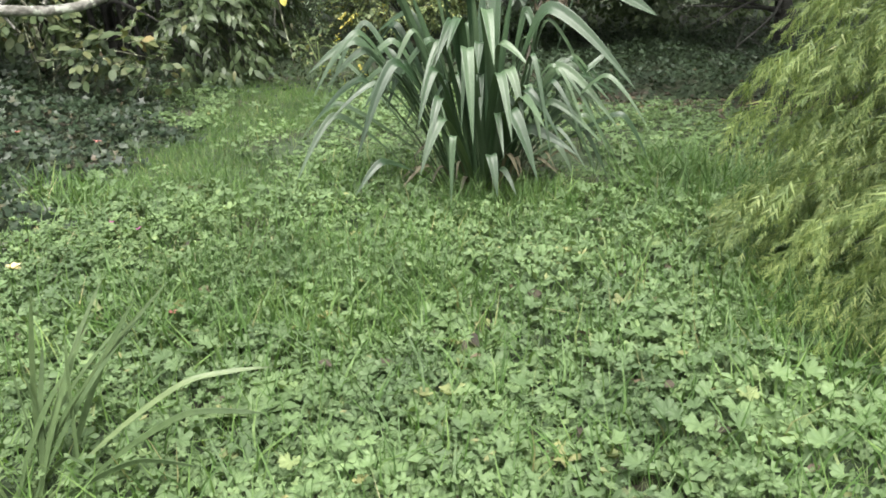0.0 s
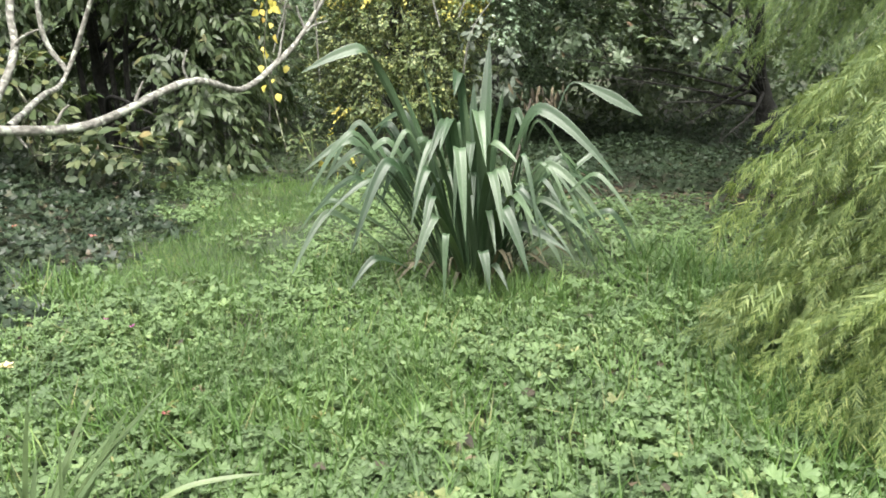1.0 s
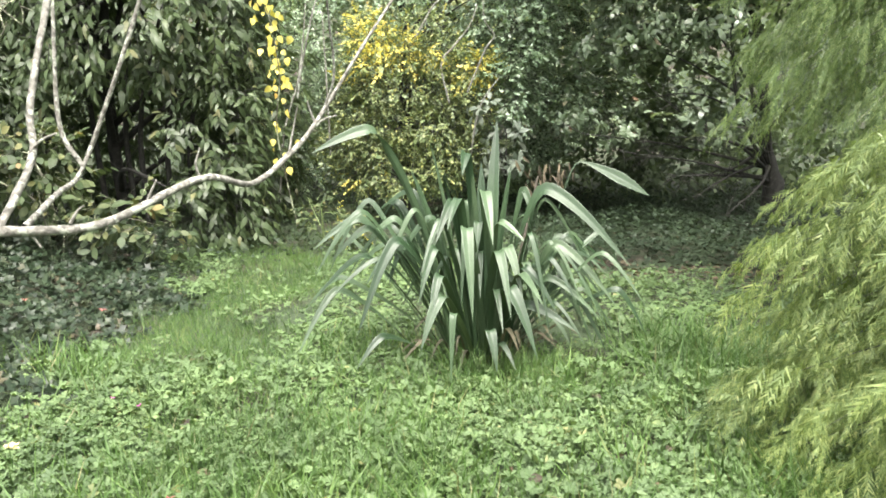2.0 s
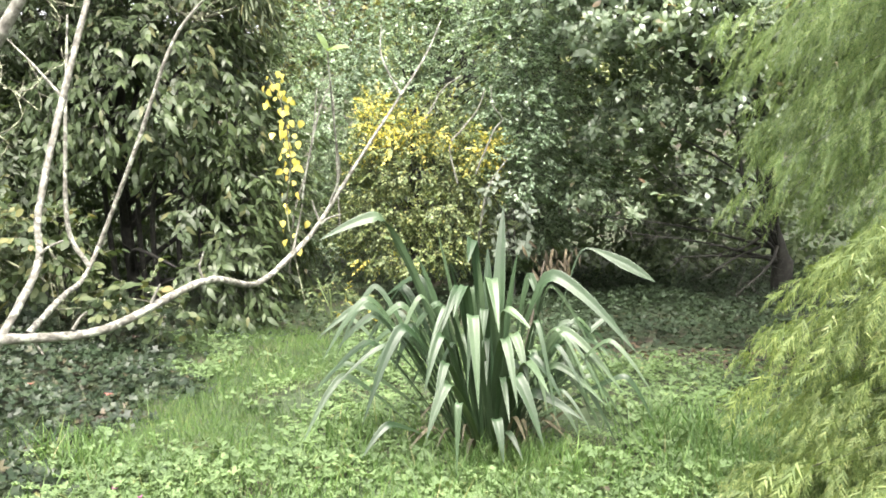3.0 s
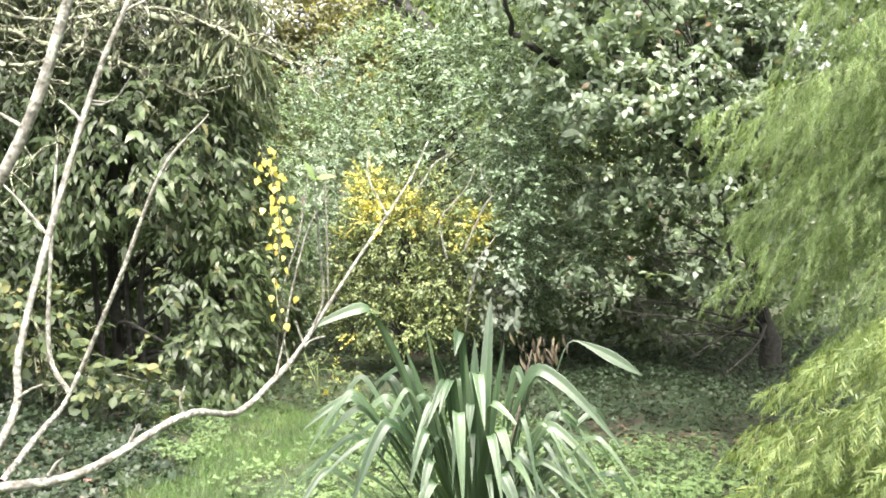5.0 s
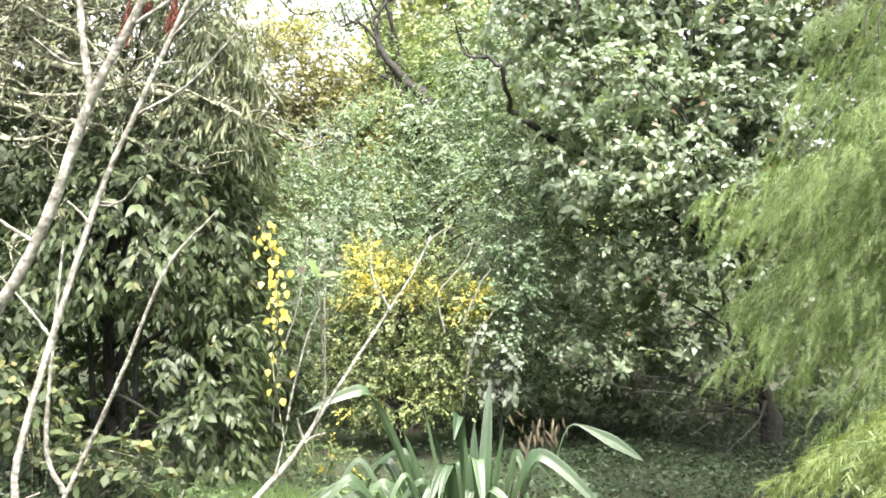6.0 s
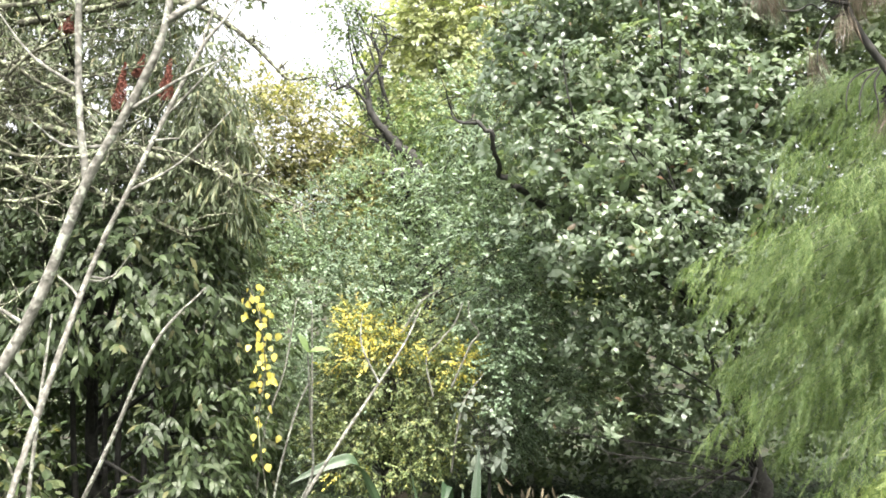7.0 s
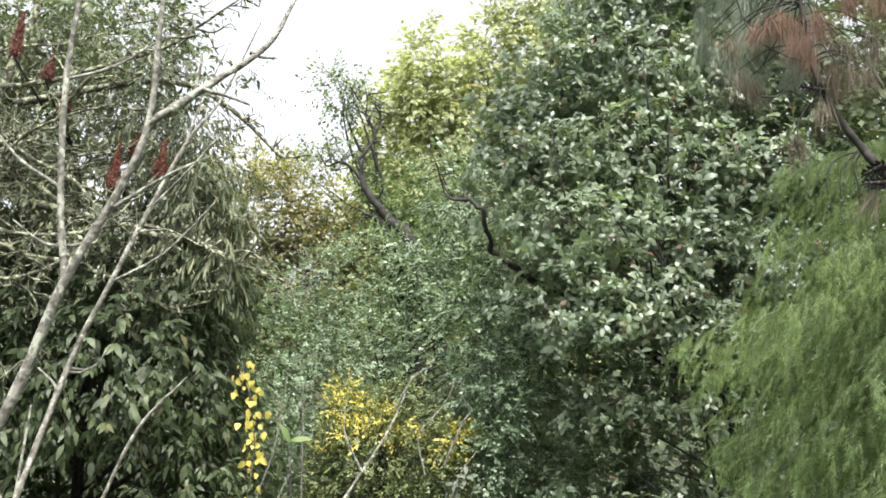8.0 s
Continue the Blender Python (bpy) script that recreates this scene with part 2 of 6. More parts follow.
def oval(width=0.5, steps=3, fold=0.12, droop=0.15, shift=0.0):
    """A pointed oval leaf of length 1, folded along its midrib and bent down."""
    V, T = [(0, 0, 0)], []
    for i in range(1, steps):
        s = i / steps
        w = width / 2 * math.sin(math.pi * s ** (1.0 - shift)) ** 0.8
        z = -droop * s * s
        V += [(-w, s, z + fold * w * 2), (0, s, z), (w, s, z + fold * w * 2)]
    V.append((0, 1, -droop))
    T += [(0, 2, 1), (0, 3, 2)]
    for i in range(steps - 2):
        a = 1 + 3 * i
        for q in ((a, a + 1, a + 4, a + 3), (a + 1, a + 2, a + 5, a + 4)):
            T += [(q[0], q[1], q[2]), (q[0], q[2], q[3])]
    a, e = 1 + 3 * (steps - 2), len(V) - 1
    T += [(a, a + 1, e), (a + 1, a + 2, e)]
    return np.array(V, float), np.array(T)


def simple_leaf(width=0.5):
    V = np.array([(0, 0, 0), (-width / 2, 0.5, 0.06), (width / 2, 0.5, 0.06), (0, 1, -0.05)], float)
    return V, np.array([(0, 2, 1), (1, 2, 3)])


def lobed(lobes=5, depth=0.4, blunt=True, cup=0.12, open_by=0.9):
    """A rounded leaf cut into lobes, blunt or pointed, stalk at the origin."""
    V, arc = [(0, 0.42, -0.03)], 2 * math.pi * open_by
    for i in range(lobes):
        mid = -arc / 2 + arc * (i + 0.5) / lobes
        half = arc / lobes / 2
        tip = 0.5 * (0.86 + 0.14 * math.cos(mid))
        places = ((-0.74, 0.97), (0.7, 1.0)) if blunt else ((0.0, 1.1),)
        for u, r in places:
            a = mid + u * half
            V.append((tip * r * math.sin(a), 0.42 + tip * r * math.cos(a), cup * r * r - 0.04 * math.cos(3 * a)))
        if i < lobes - 1:
            a, r = mid + half, tip * (1 - depth)
            V.append((r * math.sin(a), 0.42 + r * math.cos(a), cup * (1 - depth) ** 2 * 0.6))
    return np.array(V, float), np.array([(0, i + 1, i) for i in range(1, len(V) - 1)])


def crinkled(lobes=5, depth=0.42, teeth=2, cup=0.1, pleat=0.07, open_by=0.88, long=1.0):
    """A soft leaf cut into toothed lobes, pleated along its veins, stalk at the origin."""
    V, arc = [(0, 0.42, -0.03)], 2 * math.pi * open_by
    for i in range(lobes):
        mid, half = -arc / 2 + arc * (i + 0.5) / lobes, arc / lobes / 2
        tip = 0.5 * (0.84 + 0.16 * math.cos(mid)) * (1 + (long - 1) * max(math.cos(mid), 0))
        row = []
        for k in range(teeth):
            u = (k + 0.5) / teeth * 2 - 1
            row.append((u * 0.82, 1.0 - 0.16 * u * u, pleat * (1 - 1.2 * abs(u))))
            if k < teeth - 1:
                row.append(((u + 1.0 / teeth) * 0.82, 0.74, pleat))
        row.append((1.0, 1 - depth, -pleat))
        for u, r, z in (row if i < lobes - 1 else row[:-1]):
            a = mid + u * half
            V.append((tip * r * math.sin(a), 0.42 + tip * r * math.cos(a), cup * r * r + z - 0.05 * math.cos(2 * a)))
    return np.array(V, float), np.array([(0, i + 1, i) for i in range(1, len(V) - 1)])


def trefoil(leaflets=3, narrow=0.42, notch=0.16, fan=1.15, cup=0.12):
    """A small leaf of blunt notched leaflets on one stalk."""
    V, T = [], []
    for i in range(leaflets):
        a = (i - (leaflets - 1) / 2) * fan
        dip = 0.06 * math.sin(2.1 * i)
        k = len(V)
        for x, y, z in ((0, 0.06, 0), (-narrow * 0.5, 0.34, cup), (-narrow * 0.44, 0.58, cup * 0.8), (0, 0.62 - notch * 0.4, -0.02), (narrow * 0.44, 0.58, cup * 0.8), (narrow * 0.5, 0.34, cup)):
            V.append((x * math.cos(a) + y * math.sin(a), 0.36 + y * math.cos(a) - x * math.sin(a), z + dip * y))
        T += [(k, k + 3, k + 2), (k, k + 2, k + 1), (k, k + 4, k + 3), (k, k + 5, k + 4)]
    return np.array(V, float), np.array(T)


def blade(width=0.06, bend=0.35, steps=2):
    """A blade of grass of length 1 that stands along Y and leans over towards Z."""
    V, T = [], []
    for i in range(steps):
        s = i / steps
        w = width / 2 * (1 - 0.6 * s)
        V += [(-w, s * (1 - 0.2 * bend * s), bend * s * s), (w, s * (1 - 0.2 * bend * s), bend * s * s)]
    V.append((0, 1 - 0.25 * bend, bend))
    for i in range(steps - 1):
        a = 2 * i
        T += [(a, a + 1, a + 3), (a, a + 3, a + 2)]
    T.append((2 * steps - 2, 2 * steps - 1, 2 * steps))
    return np.array(V, float), np.array(T)


def smooth_line(points, steps):
    """Catmull-Rom curve through points."""
    P = np.asarray(points, float)
    P = np.vstack((2 * P[0] - P[1], P, 2 * P[-1] - P[-2]))
    out = []
    for i in range(1, len(P) - 2):
        for s in np.arange(steps) / steps:
            a, b, c, d = P[i - 1:i + 3]
            out.append(0.5 * (2 * b + (c - a) * s + (2 * a - 5 * b + 4 * c - d) * s * s + (3 * b - a - 3 * c + d) * s ** 3))
    out.append(P[-2])
    return np.array(out)


def tube(points, radii, sides=7, steps=4, rough=0.0):
    """A limb: a tapered, slightly knobbly round rod along a curve."""
    line = smooth_line(points, steps)
    r = np.interp(np.linspace(0, 1, len(line)), np.linspace(0, 1, len(radii)), radii)
    tan = unit(np.gradient(line, axis=0))
    ref = np.array((0.31, 0.87, 0.38))
    a = unit(np.cross(tan, ref))
    b = np.cross(tan, a)
    ang = np.arange(sides) * 2 * math.pi / sides
    rr = r[:, None] * (1 + rough * rng.normal(size=(len(line), sides)))
    V = line[:, None] + rr[..., None] * (np.cos(ang)[None, :, None] * a[:, None] + np.sin(ang)[None, :, None] * b[:, None])
    V = V.reshape(-1, 3)
    T = []
    for i in range(len(line) - 1):
        for j in range(sides):
            k = (j + 1) % sides
            p, q, u, v = i * sides + j, i * sides + k, (i + 1) * sides + k, (i + 1) * sides + j
            T += [(p, q, u), (p, u, v)]
    n = len(V)
    V = np.vstack((V, line[-1] + tan[-1] * r[-1]))
    T += [((len(line) - 1) * sides + j, (len(line) - 1) * sides + (j + 1) % sides, n) for j in range(sides)]
    return V, np.array(T)


def rods(A, B, r):
    """Many thin three-sided twigs from A to B."""
    A, B = np.asarray(A, float), np.asarray(B, float)
    shape = (np.array([(-1, 0, -0.6), (1, 0, -0.6), (0, 0, 1.1), (0, 1, 0)], float), np.array([(0, 1, 3), (1, 2, 3), (2, 0, 3)]))
    d = B - A
    L = np.linalg.norm(d, axis=1)
    y = unit(d)
    x = unit(np.cross(y, (0.2, 0.5, 0.83)))
    z = np.cross(x, y)
    return scatter(shape, (A, x * r, y * L[:, None], z * r))


def loose_leaves(name, shape, mat, owner, bases):
    """Leaves as objects of their own that share one mesh."""
    me = mesh_of(name, *shape, [mat])
    for P, x, y, z in zip(*bases):
        ob = new(name, me)
        ob.parent = owner
        m = np.eye(4)
        m[:3, 0], m[:3, 1], m[:3, 2], m[:3, 3] = x, y, z, P
        ob.matrix_local = Matrix(m.tolist())


def ball(n):
    return unit(rng.normal(size=(n, 3)))


def steps01(a, b, v):
    s = np.clip((v - a) / (b - a), 0, 1)
    return s * s * (3 - 2 * s)


def ground_z(x, y):
    """The lie of the land: nearly level, a low bank under the ivy, a slight dip to the east."""
    x, y = np.asarray(x, float), np.asarray(y, float)
    z = 0.025 * np.sin(1.3 * x + 0.5) * np.cos(0.9 * y) + 0.012 * np.sin(4.1 * x + 1.7 * y)
    z = z - 0.07 * steps01(0.6, 1.8, x) + 0.16 * steps01(-2.0, -3.6, x) * steps01(3.5, 5.5, y)
    far = np.hypot(x, y - 8)
    return z + 9.0 * steps01(18, 40, far) + 2.0 * steps01(30, 90, far) * np.sin(0.05 * x + 1)


# ---- ground ----
def axis(lo, hi, near_lo, near_hi, n):
    out = np.concatenate((lo + (near_lo - lo) * (1 - np.linspace(1, 0, 14) ** 2.5), np.linspace(near_lo, near_hi, n)[1:-1], near_hi + (hi - near_hi) * np.linspace(0, 1, 14) ** 2.5))
    return out


def make_ground():
    xs, ys = axis(-300, 300, -7, 7, 70), axis(-300, 300, -4, 16, 90)
    X, Y = np.meshgrid(xs, ys)
    V = np.stack((X, Y, ground_z(X, Y)), -1).reshape(-1, 3)
    w = len(xs)
    i = (np.arange(len(ys) - 1)[:, None] * w + np.arange(w - 1)[None]).ravel()
    T = np.concatenate((np.stack((i, i + 1, i + w + 1), 1), np.stack((i, i + w + 1, i + w), 1)))
    ob = part("ground", [(V, T, 0)], [M_GROUND], smooth=True)
    tagged(ob, "dark garden soil with moss under the low plants", "ground", kind="structure")


make_ground()


def on_ground(n, x0, x1, y0, y1, keep):
    """n places on the land in a stretch of the plan, thinned by keep(x, y) from 0 to 1."""
    x, y = rng.uniform(x0, x1, n), rng.uniform(y0, y1, n)
    u = x + 0.3 * np.sin(2.7 * y) + 0.15 * np.sin(6.1 * y + 1)
    v = y + 0.25 * np.sin(3.1 * x) + 0.12 * np.sin(7.3 * x + 2)
    edge = steps01(x0, x0 + 0.7, u) * steps01(x1, x1 - 0.7, u) * steps01(y0, y0 + 0.6, v) * steps01(y1, y1 - 0.6, v)
    ok = rng.random(n) < keep(x, y) * edge
    x, y = x[ok], y[ok]
    return np.stack((x, y, ground_z(x, y)), 1)


def wave(x, y, k, seed):
    s = seed * 1.7
    return 0.5 + 0.25 * np.sin(k * x + s + 1.3 * np.sin(0.7 * k * y + s)) + 0.25 * np.sin(k * 1.1 * y + 2 * s + 1.1 * np.sin(0.9 * k * x))


def lawn(x, y):
    """Where grass grows rather than herbs: the strip beside the ivy bank."""
    edge = 0.25 * np.sin(2.3 * y) + 0.15 * np.sin(5.1 * y + 1)
    inside = steps01(-2.3, -1.9, x + edge - 0.05 * (y - 6)) * steps01(-0.75, -1.2, x + edge + 0.04 * (y - 5)) * steps01(4.3, 5.2, y)
    return inside


def ivy_bank(x, y):
    edge = 0.2 * np.sin(2.1 * y + 0.4) + 0.1 * np.sin(6 * y)
    return steps01(-1.55, -2.0, x - edge + 0.13 * (y - 4.0)) * steps01(3.2, 4.6, y) * steps01(9.5, 8.5, y)


def bare(x, y):
    return steps01(0.7, 1.3, x) * steps01(6.9, 7.4, y + 0.15 * np.sin(3 * x))


def up_tilt(n, spread):
    u = rng.normal(size=(n, 3)) * spread
    u[:, 2] = 1
    return unit(u)


def flat_dirs(n, rise):
    a = rng.uniform(0, 2 * math.pi, n)
    return unit(np.stack((np.cos(a), np.sin(a), np.full(n, rise) + rng.normal(size=n) * 0.25), 1))


def garden(x, y, lo=3.0, hi=7.5):
    """1 near the middle of the glade, falling off unevenly to its edges."""
    r = np.hypot(x * 1.1, y - 3.5) + 0.8 * np.sin(1.1 * x + 0.4) + 0.6 * np.sin(1.4 * y)
    return steps01(hi, lo, r)


def make_herbs():
    """The low carpet: lobed leaves on short stalks, each near a crown of its own."""
    shapes = [crinkled(3, 0.6, 2, 0.1, 0.1, 0.75, 1.2), crinkled(5, 0.4, 2, 0.12, 0.1), trefoil(5, 0.3, 0.6, 0.8), trefoil(3, 0.36, 0.6, 1.1, 0.2)]
    plain = lobed(3, 0.35, False)
    chunks = []
    def free(x, y):
        return (1 - 0.93 * lawn(x, y)) * (1 - ivy_bank(x, y)) * (1 - bare(x, y))
    def near(x, y):
        return free(x, y) * (0.5 + 0.5 * steps01(0.22, 0.45, wave(x, y, 3.1, 1)))
    # each plant is a low dome of leaves round its crown
    front = on_ground(3300, -2.7, 2.4, 1.4, 4.8, near)
    back = on_ground(3400, -3.0, 3.4, 4.0, 8.6, near)
    beds = [(shapes[k], front[k::4], (15, 10, 13, 14)[k], (0.05, 0.054, 0.048, 0.046)[k]) for k in range(4)] + [(trefoil(), back[::2], 8, 0.05), (lobed(5, 0.35, False, 0.15), back[1::2], 8, 0.042)]
    for shape, Q, times, big in beds:
        n = len(Q) * times
        centre = np.repeat(Q, times, 0)
        wide = np.repeat(rng.uniform(0.07, 0.15, len(Q)), times)
        tall = np.repeat(rng.uniform(0.03, 0.13, len(Q)) * (0.5 + wave(Q[:, 0], Q[:, 1], 2.3, 3)), times)
        grade = np.repeat(rng.lognormal(0, 0.22, len(Q)), times)
        r, a = np.sqrt(rng.random(n)), rng.uniform(0, 2 * math.pi, n)
        out = np.stack((np.cos(a), np.sin(a), np.zeros(n)), 1)
        top = centre + out * (wide * r)[:, None]
        top[:, 2] = ground_z(top[:, 0], top[:, 1]) + tall * (1 - 0.65 * r * r) * rng.uniform(0.6, 1.15, n) + 0.012
        root = centre + out * (wide * r * 0.4)[:, None]
        D = unit(out + rng.normal(size=(n, 3)) * (0.5, 0.5, 0.15) + (0, 0, -0.1))
        U = unit(out * (0.35 * r)[:, None] + (0, -0.12, 1) + rng.normal(size=(n, 3)) * 0.19)
        chunks.append((*scatter(shape, frames(top, D, U, big * grade * rng.lognormal(0, 0.2, n))), 0))
        chunks.append((*rods(root[::4], top[::4], 0.0012), 1))
    def inner(x, y):
        return steps01(2.7, 1.7, np.abs(x)) * steps01(1.2, 2.2, y) * steps01(8.6, 7.4, y)
    W = on_ground(15000, -8.5, 8.5, -4.5, 11.5, lambda x, y: garden(x, y) * free(x, y) * (1 - 0.97 * inner(x, y)))
    n = len(W)
    W[:, 2] += rng.uniform(0.02, 0.09, n)
    chunks.append((*scatter(plain, frames(W, flat_dirs(n, -0.1), up_tilt(n, 0.4), rng.uniform(0.04, 0.09, n))), 0))
    ob = part("ground_cover", chunks, [M_HERB, M_GREENSTEM], kind="stuff")
    tagged(ob, "low carpet of lobed mid-green herb leaves over the soil", "ground cover", kind="stuff")


def make_grass():
    shapes = [blade(0.035, 0.25), blade(0.03, 0.5), blade(0.045, 0.75)]
    chunks = []
    def short(x, y):
        return np.clip(lawn(x, y) + 0.12, 0, 1) * (1 - 0.9 * ivy_bank(x, y)) * (1 - bare(x, y))
    def tuft(x, y):
        return (0.26 + 0.7 * steps01(0.55, 0.85, wave(x, y, 2.7, 5))) * (1 - 0.9 * ivy_bank(x, y)) * (1 - bare(x, y))
    S = on_ground(112000, -3.2, 0.7, 3.6, 9.4, short)
    E = on_ground(30000, -10, 10, -7, 13, lambda x, y: 0.5 * garden(x, y, 4.0, 9.0) * (1 - bare(x, y)) * (1 - ivy_bank(x, y)))
    F = on_ground(72000, -2.8, 2.8, 1.4, 5.4, lambda x, y: tuft(x, y) * (1 - 0.9 * lawn(x, y)))
    R = on_ground(10000, 0.6, 2.6, 2.2, 5.6, lambda x, y: steps01(0.9, 1.4, x))
    C = on_ground(5000, -0.9, 1.2, 3.6, 5.2, lambda x, y: np.exp(-((x - 0.15) / 0.4) ** 2 - ((y - 4.4) / 0.25) ** 2))
    for P, lo, hi in ((S, 0.04, 0.1), (E, 0.08, 0.2), (F, 0.09, 0.25), (R, 0.12, 0.32), (C, 0.08, 0.24)):
        for k in range(3):
            Q = P[k::3]
            n = len(Q)
            d = unit(np.stack((rng.normal(size=n) * 0.3, rng.normal(size=n) * 0.3, np.ones(n)), 1))
            chunks.append((*scatter(shapes[k], frames(Q - (0, 0, 0.005), d, flat_dirs(n, 0), rng.uniform(lo, hi, n))), 0))
    ob = part("grass", chunks, [M_GRASS], kind="stuff")
    tagged(ob, "bright green uncut grass in blades and tufts", "grass", kind="stuff")


def make_ivy():
    shape = lobed(5, 0.3, False, 0.1)
    P = on_ground(25000, -5.5, -1.2, 3.2, 9.5, ivy_bank)
    n = len(P)
    deep = 0.5 * wave(P[:, 0], P[:, 1], 2.2, 2) + 0.5 * wave(P[:, 0], P[:, 1], 5.2, 4)
    P[:, 2] += rng.uniform(0.1, 1.0, n) ** 0.6 * (0.06 + 0.24 * deep * ivy_bank(P[:, 0] + 0.25, P[:, 1]))
    ob = part("ivy_carpet", [(*scatter(shape, frames(P, flat_dirs(n, -0.35), unit(up_tilt(n, 0.5) + (0.1, -0.35, 0)), rng.lognormal(math.log(0.058), 0.3, n))), 0)], [M_IVY], kind="stuff")
    tagged(ob, "dark green ivy leaves heaped over a low bank", "ivy", kind="stuff")


def make_litter():
    P = on_ground(5200, 0.6, 6.0, 6.6, 10.5, lambda x, y: bare(x, y) * (0.1 + 0.9 * steps01(8.3, 7.6, y)))
    Q = on_ground(330, -2.4, 2.2, 2.0, 5.0, lambda x, y: 0.5 + 0 * x)
    P = np.vstack((P, Q))
    n = len(P)
    P[:, 2] += 0.012
    P[-len(Q):, 2] += rng.uniform(0, 0.07, len(Q))
    ob = part("leaf_litter", [(*scatter(oval(0.55, 4, 0.3, 0.25), frames(P, flat_dirs(n, 0.05), up_tilt(n, 0.35), rng.uniform(0.04, 0.09, n))), 0)], [M_LITTER], kind="stuff")
    tagged(ob, "brown and rust fallen leaves on bare soil", "leaf litter", kind="stuff")
    # low leaves under the trees, with part of the shade put into their colour
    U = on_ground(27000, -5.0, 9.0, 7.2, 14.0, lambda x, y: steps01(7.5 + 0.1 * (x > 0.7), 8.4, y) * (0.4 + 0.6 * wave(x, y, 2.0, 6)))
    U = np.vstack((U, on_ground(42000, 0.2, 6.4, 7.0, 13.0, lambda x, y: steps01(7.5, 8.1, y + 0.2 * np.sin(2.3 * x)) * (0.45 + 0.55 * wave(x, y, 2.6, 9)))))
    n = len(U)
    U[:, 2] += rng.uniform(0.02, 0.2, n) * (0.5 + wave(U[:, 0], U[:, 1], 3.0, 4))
    ob = part("shade_carpet", [(*scatter(lobed(3, 0.4, False), frames(U, flat_dirs(n, -0.2), up_tilt(n, 0.45), rng.uniform(0.04, 0.08, n))), 0)], [M_SHADOW_CARPET], kind="stuff")
    tagged(ob, "low green leaves under trees, coloured darker for the shade there", "ground cover", kind="stuff")


make_herbs()
make_grass()
make_ivy()
make_litter()


# ---- the large strap-leaved clump ----
STRAP = ((0, 0.45), (0.15, 0.6), (0.4, 0.95), (0.55, 1.0), (0.7, 0.88), (0.83, 0.62), (0.94, 0.27), (1, 0.01))
NECK = ((0, 0.14), (0.3, 0.1), (0.56, 0.1), (0.68, 0.62), (0.79, 1.0), (0.89, 0.72), (0.96, 0.33), (1, 0.01))
ERECT = ((0, 0.55), (0.3, 0.8), (0.6, 1.0), (0.8, 0.74), (0.93, 0.34), (1, 0.01))
LANCE = ((0, 0.55), (0.12, 0.57), (0.4, 1.0), (0.78, 0.86), (0.9, 0.52), (1, 0.01))


def strap_mesh(line, width, side0, twist=0.0, profile=STRAP, lift=0.15, rib=0.0016):
    """A long ribbed leaf with a keel, pointed at the end, turning by twist towards its tip."""
    tan = unit(np.gradient(line, axis=0))
    side = np.empty_like(line)
    side[0] = unit(side0 - tan[0] * np.dot(side0, tan[0]))
    for i in range(1, len(line)):
        side[i] = unit(side[i - 1] - tan[i] * np.dot(side[i - 1], tan[i]))
    s = np.linspace(0, 1, len(line))
    turn = (twist * steps01(0.1, 0.6, s) if np.isscalar(twist) else twist[0] + (twist[1] - twist[0]) * steps01(0.42, 0.6, s))[:, None]
    side = side * np.cos(turn) + np.cross(tan, side) * np.sin(turn)
    nor = np.cross(side, tan)
    w = width / 2 * np.interp(s, *zip(*profile))
    cols = np.linspace(-1, 1, 9)
    ribs = rib * np.where(np.arange(9) % 2, 1.0, -1.0)
    rise = (w[:, None] * lift * 2) * np.abs(cols)[None] + ribs[None] * (w / w.max())[:, None]
    V = line[:, None] + side[:, None] * (w[:, None] * cols[None])[..., None] + nor[:, None] * rise[..., None]
    T = []
    for i in range(len(line) - 1):
        for j in range(8):
            a, b = 9 * i + j, 9 * i + 9 + j
            T += [(a, a + 1, b + 1), (a, b + 1, b)]
    return V.reshape(-1, 3), np.array(T)


def arch(root, apex, tip, kink=0.35, n=14, steep=0.44):
    """Rises from root, turns over at apex and hangs to tip."""
    root, apex, tip = (np.asarray(v, float) for v in (root, apex, tip))
    c1 = root + (apex - root) * (steep, steep, 0.62)
    over = apex + (tip - apex) * (kink, kink, 0.12 if kink < 0.5 else 0.42) + (0, 0, 0.012)
    s = np.linspace(0, 1, n)[:, None]
    up = (1 - s) ** 2 * root + 2 * s * (1 - s) * c1 + s ** 2 * apex
    down = (1 - s) ** 2 * apex + 2 * s * (1 - s) * over + s ** 2 * tip
    line = np.vstack((up, down[1:]))
    for _ in range(3):
        line[1:-1] = 0.5 * line[1:-1] + 0.25 * (line[:-2] + line[2:])
    return line


# apex x, y, z; tip x, y, z; width
LEAVES_WEST = (
    (-0.41, 4.90, 0.85, -0.67, 4.80, 0.69, 0.052), (-0.39, 5.20, 0.92, -0.63, 5.10, 0.50, 0.036), (-0.21, 4.70, 0.77, -0.42, 4.50, 0.30, 0.064),
    (-0.55, 4.90, 0.47, -0.77, 4.70, 0.12, 0.044), (-0.02, 4.60, 0.74, -0.11, 4.45, 0.47, 0.056), (0.08, 4.80, 0.95, -0.02, 4.60, 0.75, 0.060),
    (0.02, 5.00, 1.04, 0.08, 4.80, 0.95, 0.056), (-0.34, 5.00, 1.31, -0.67, 4.90, 1.19, 0.068), (-0.19, 5.00, 0.72, -0.31, 4.90, 0.54, 0.040),
    (0.00, 4.50, 0.62, -0.06, 4.35, 0.38, 0.052), (0.01, 4.45, 0.53, -0.10, 4.30, 0.28, 0.068), (-0.29, 4.60, 0.28, -0.43, 4.50, 0.13, 0.044))
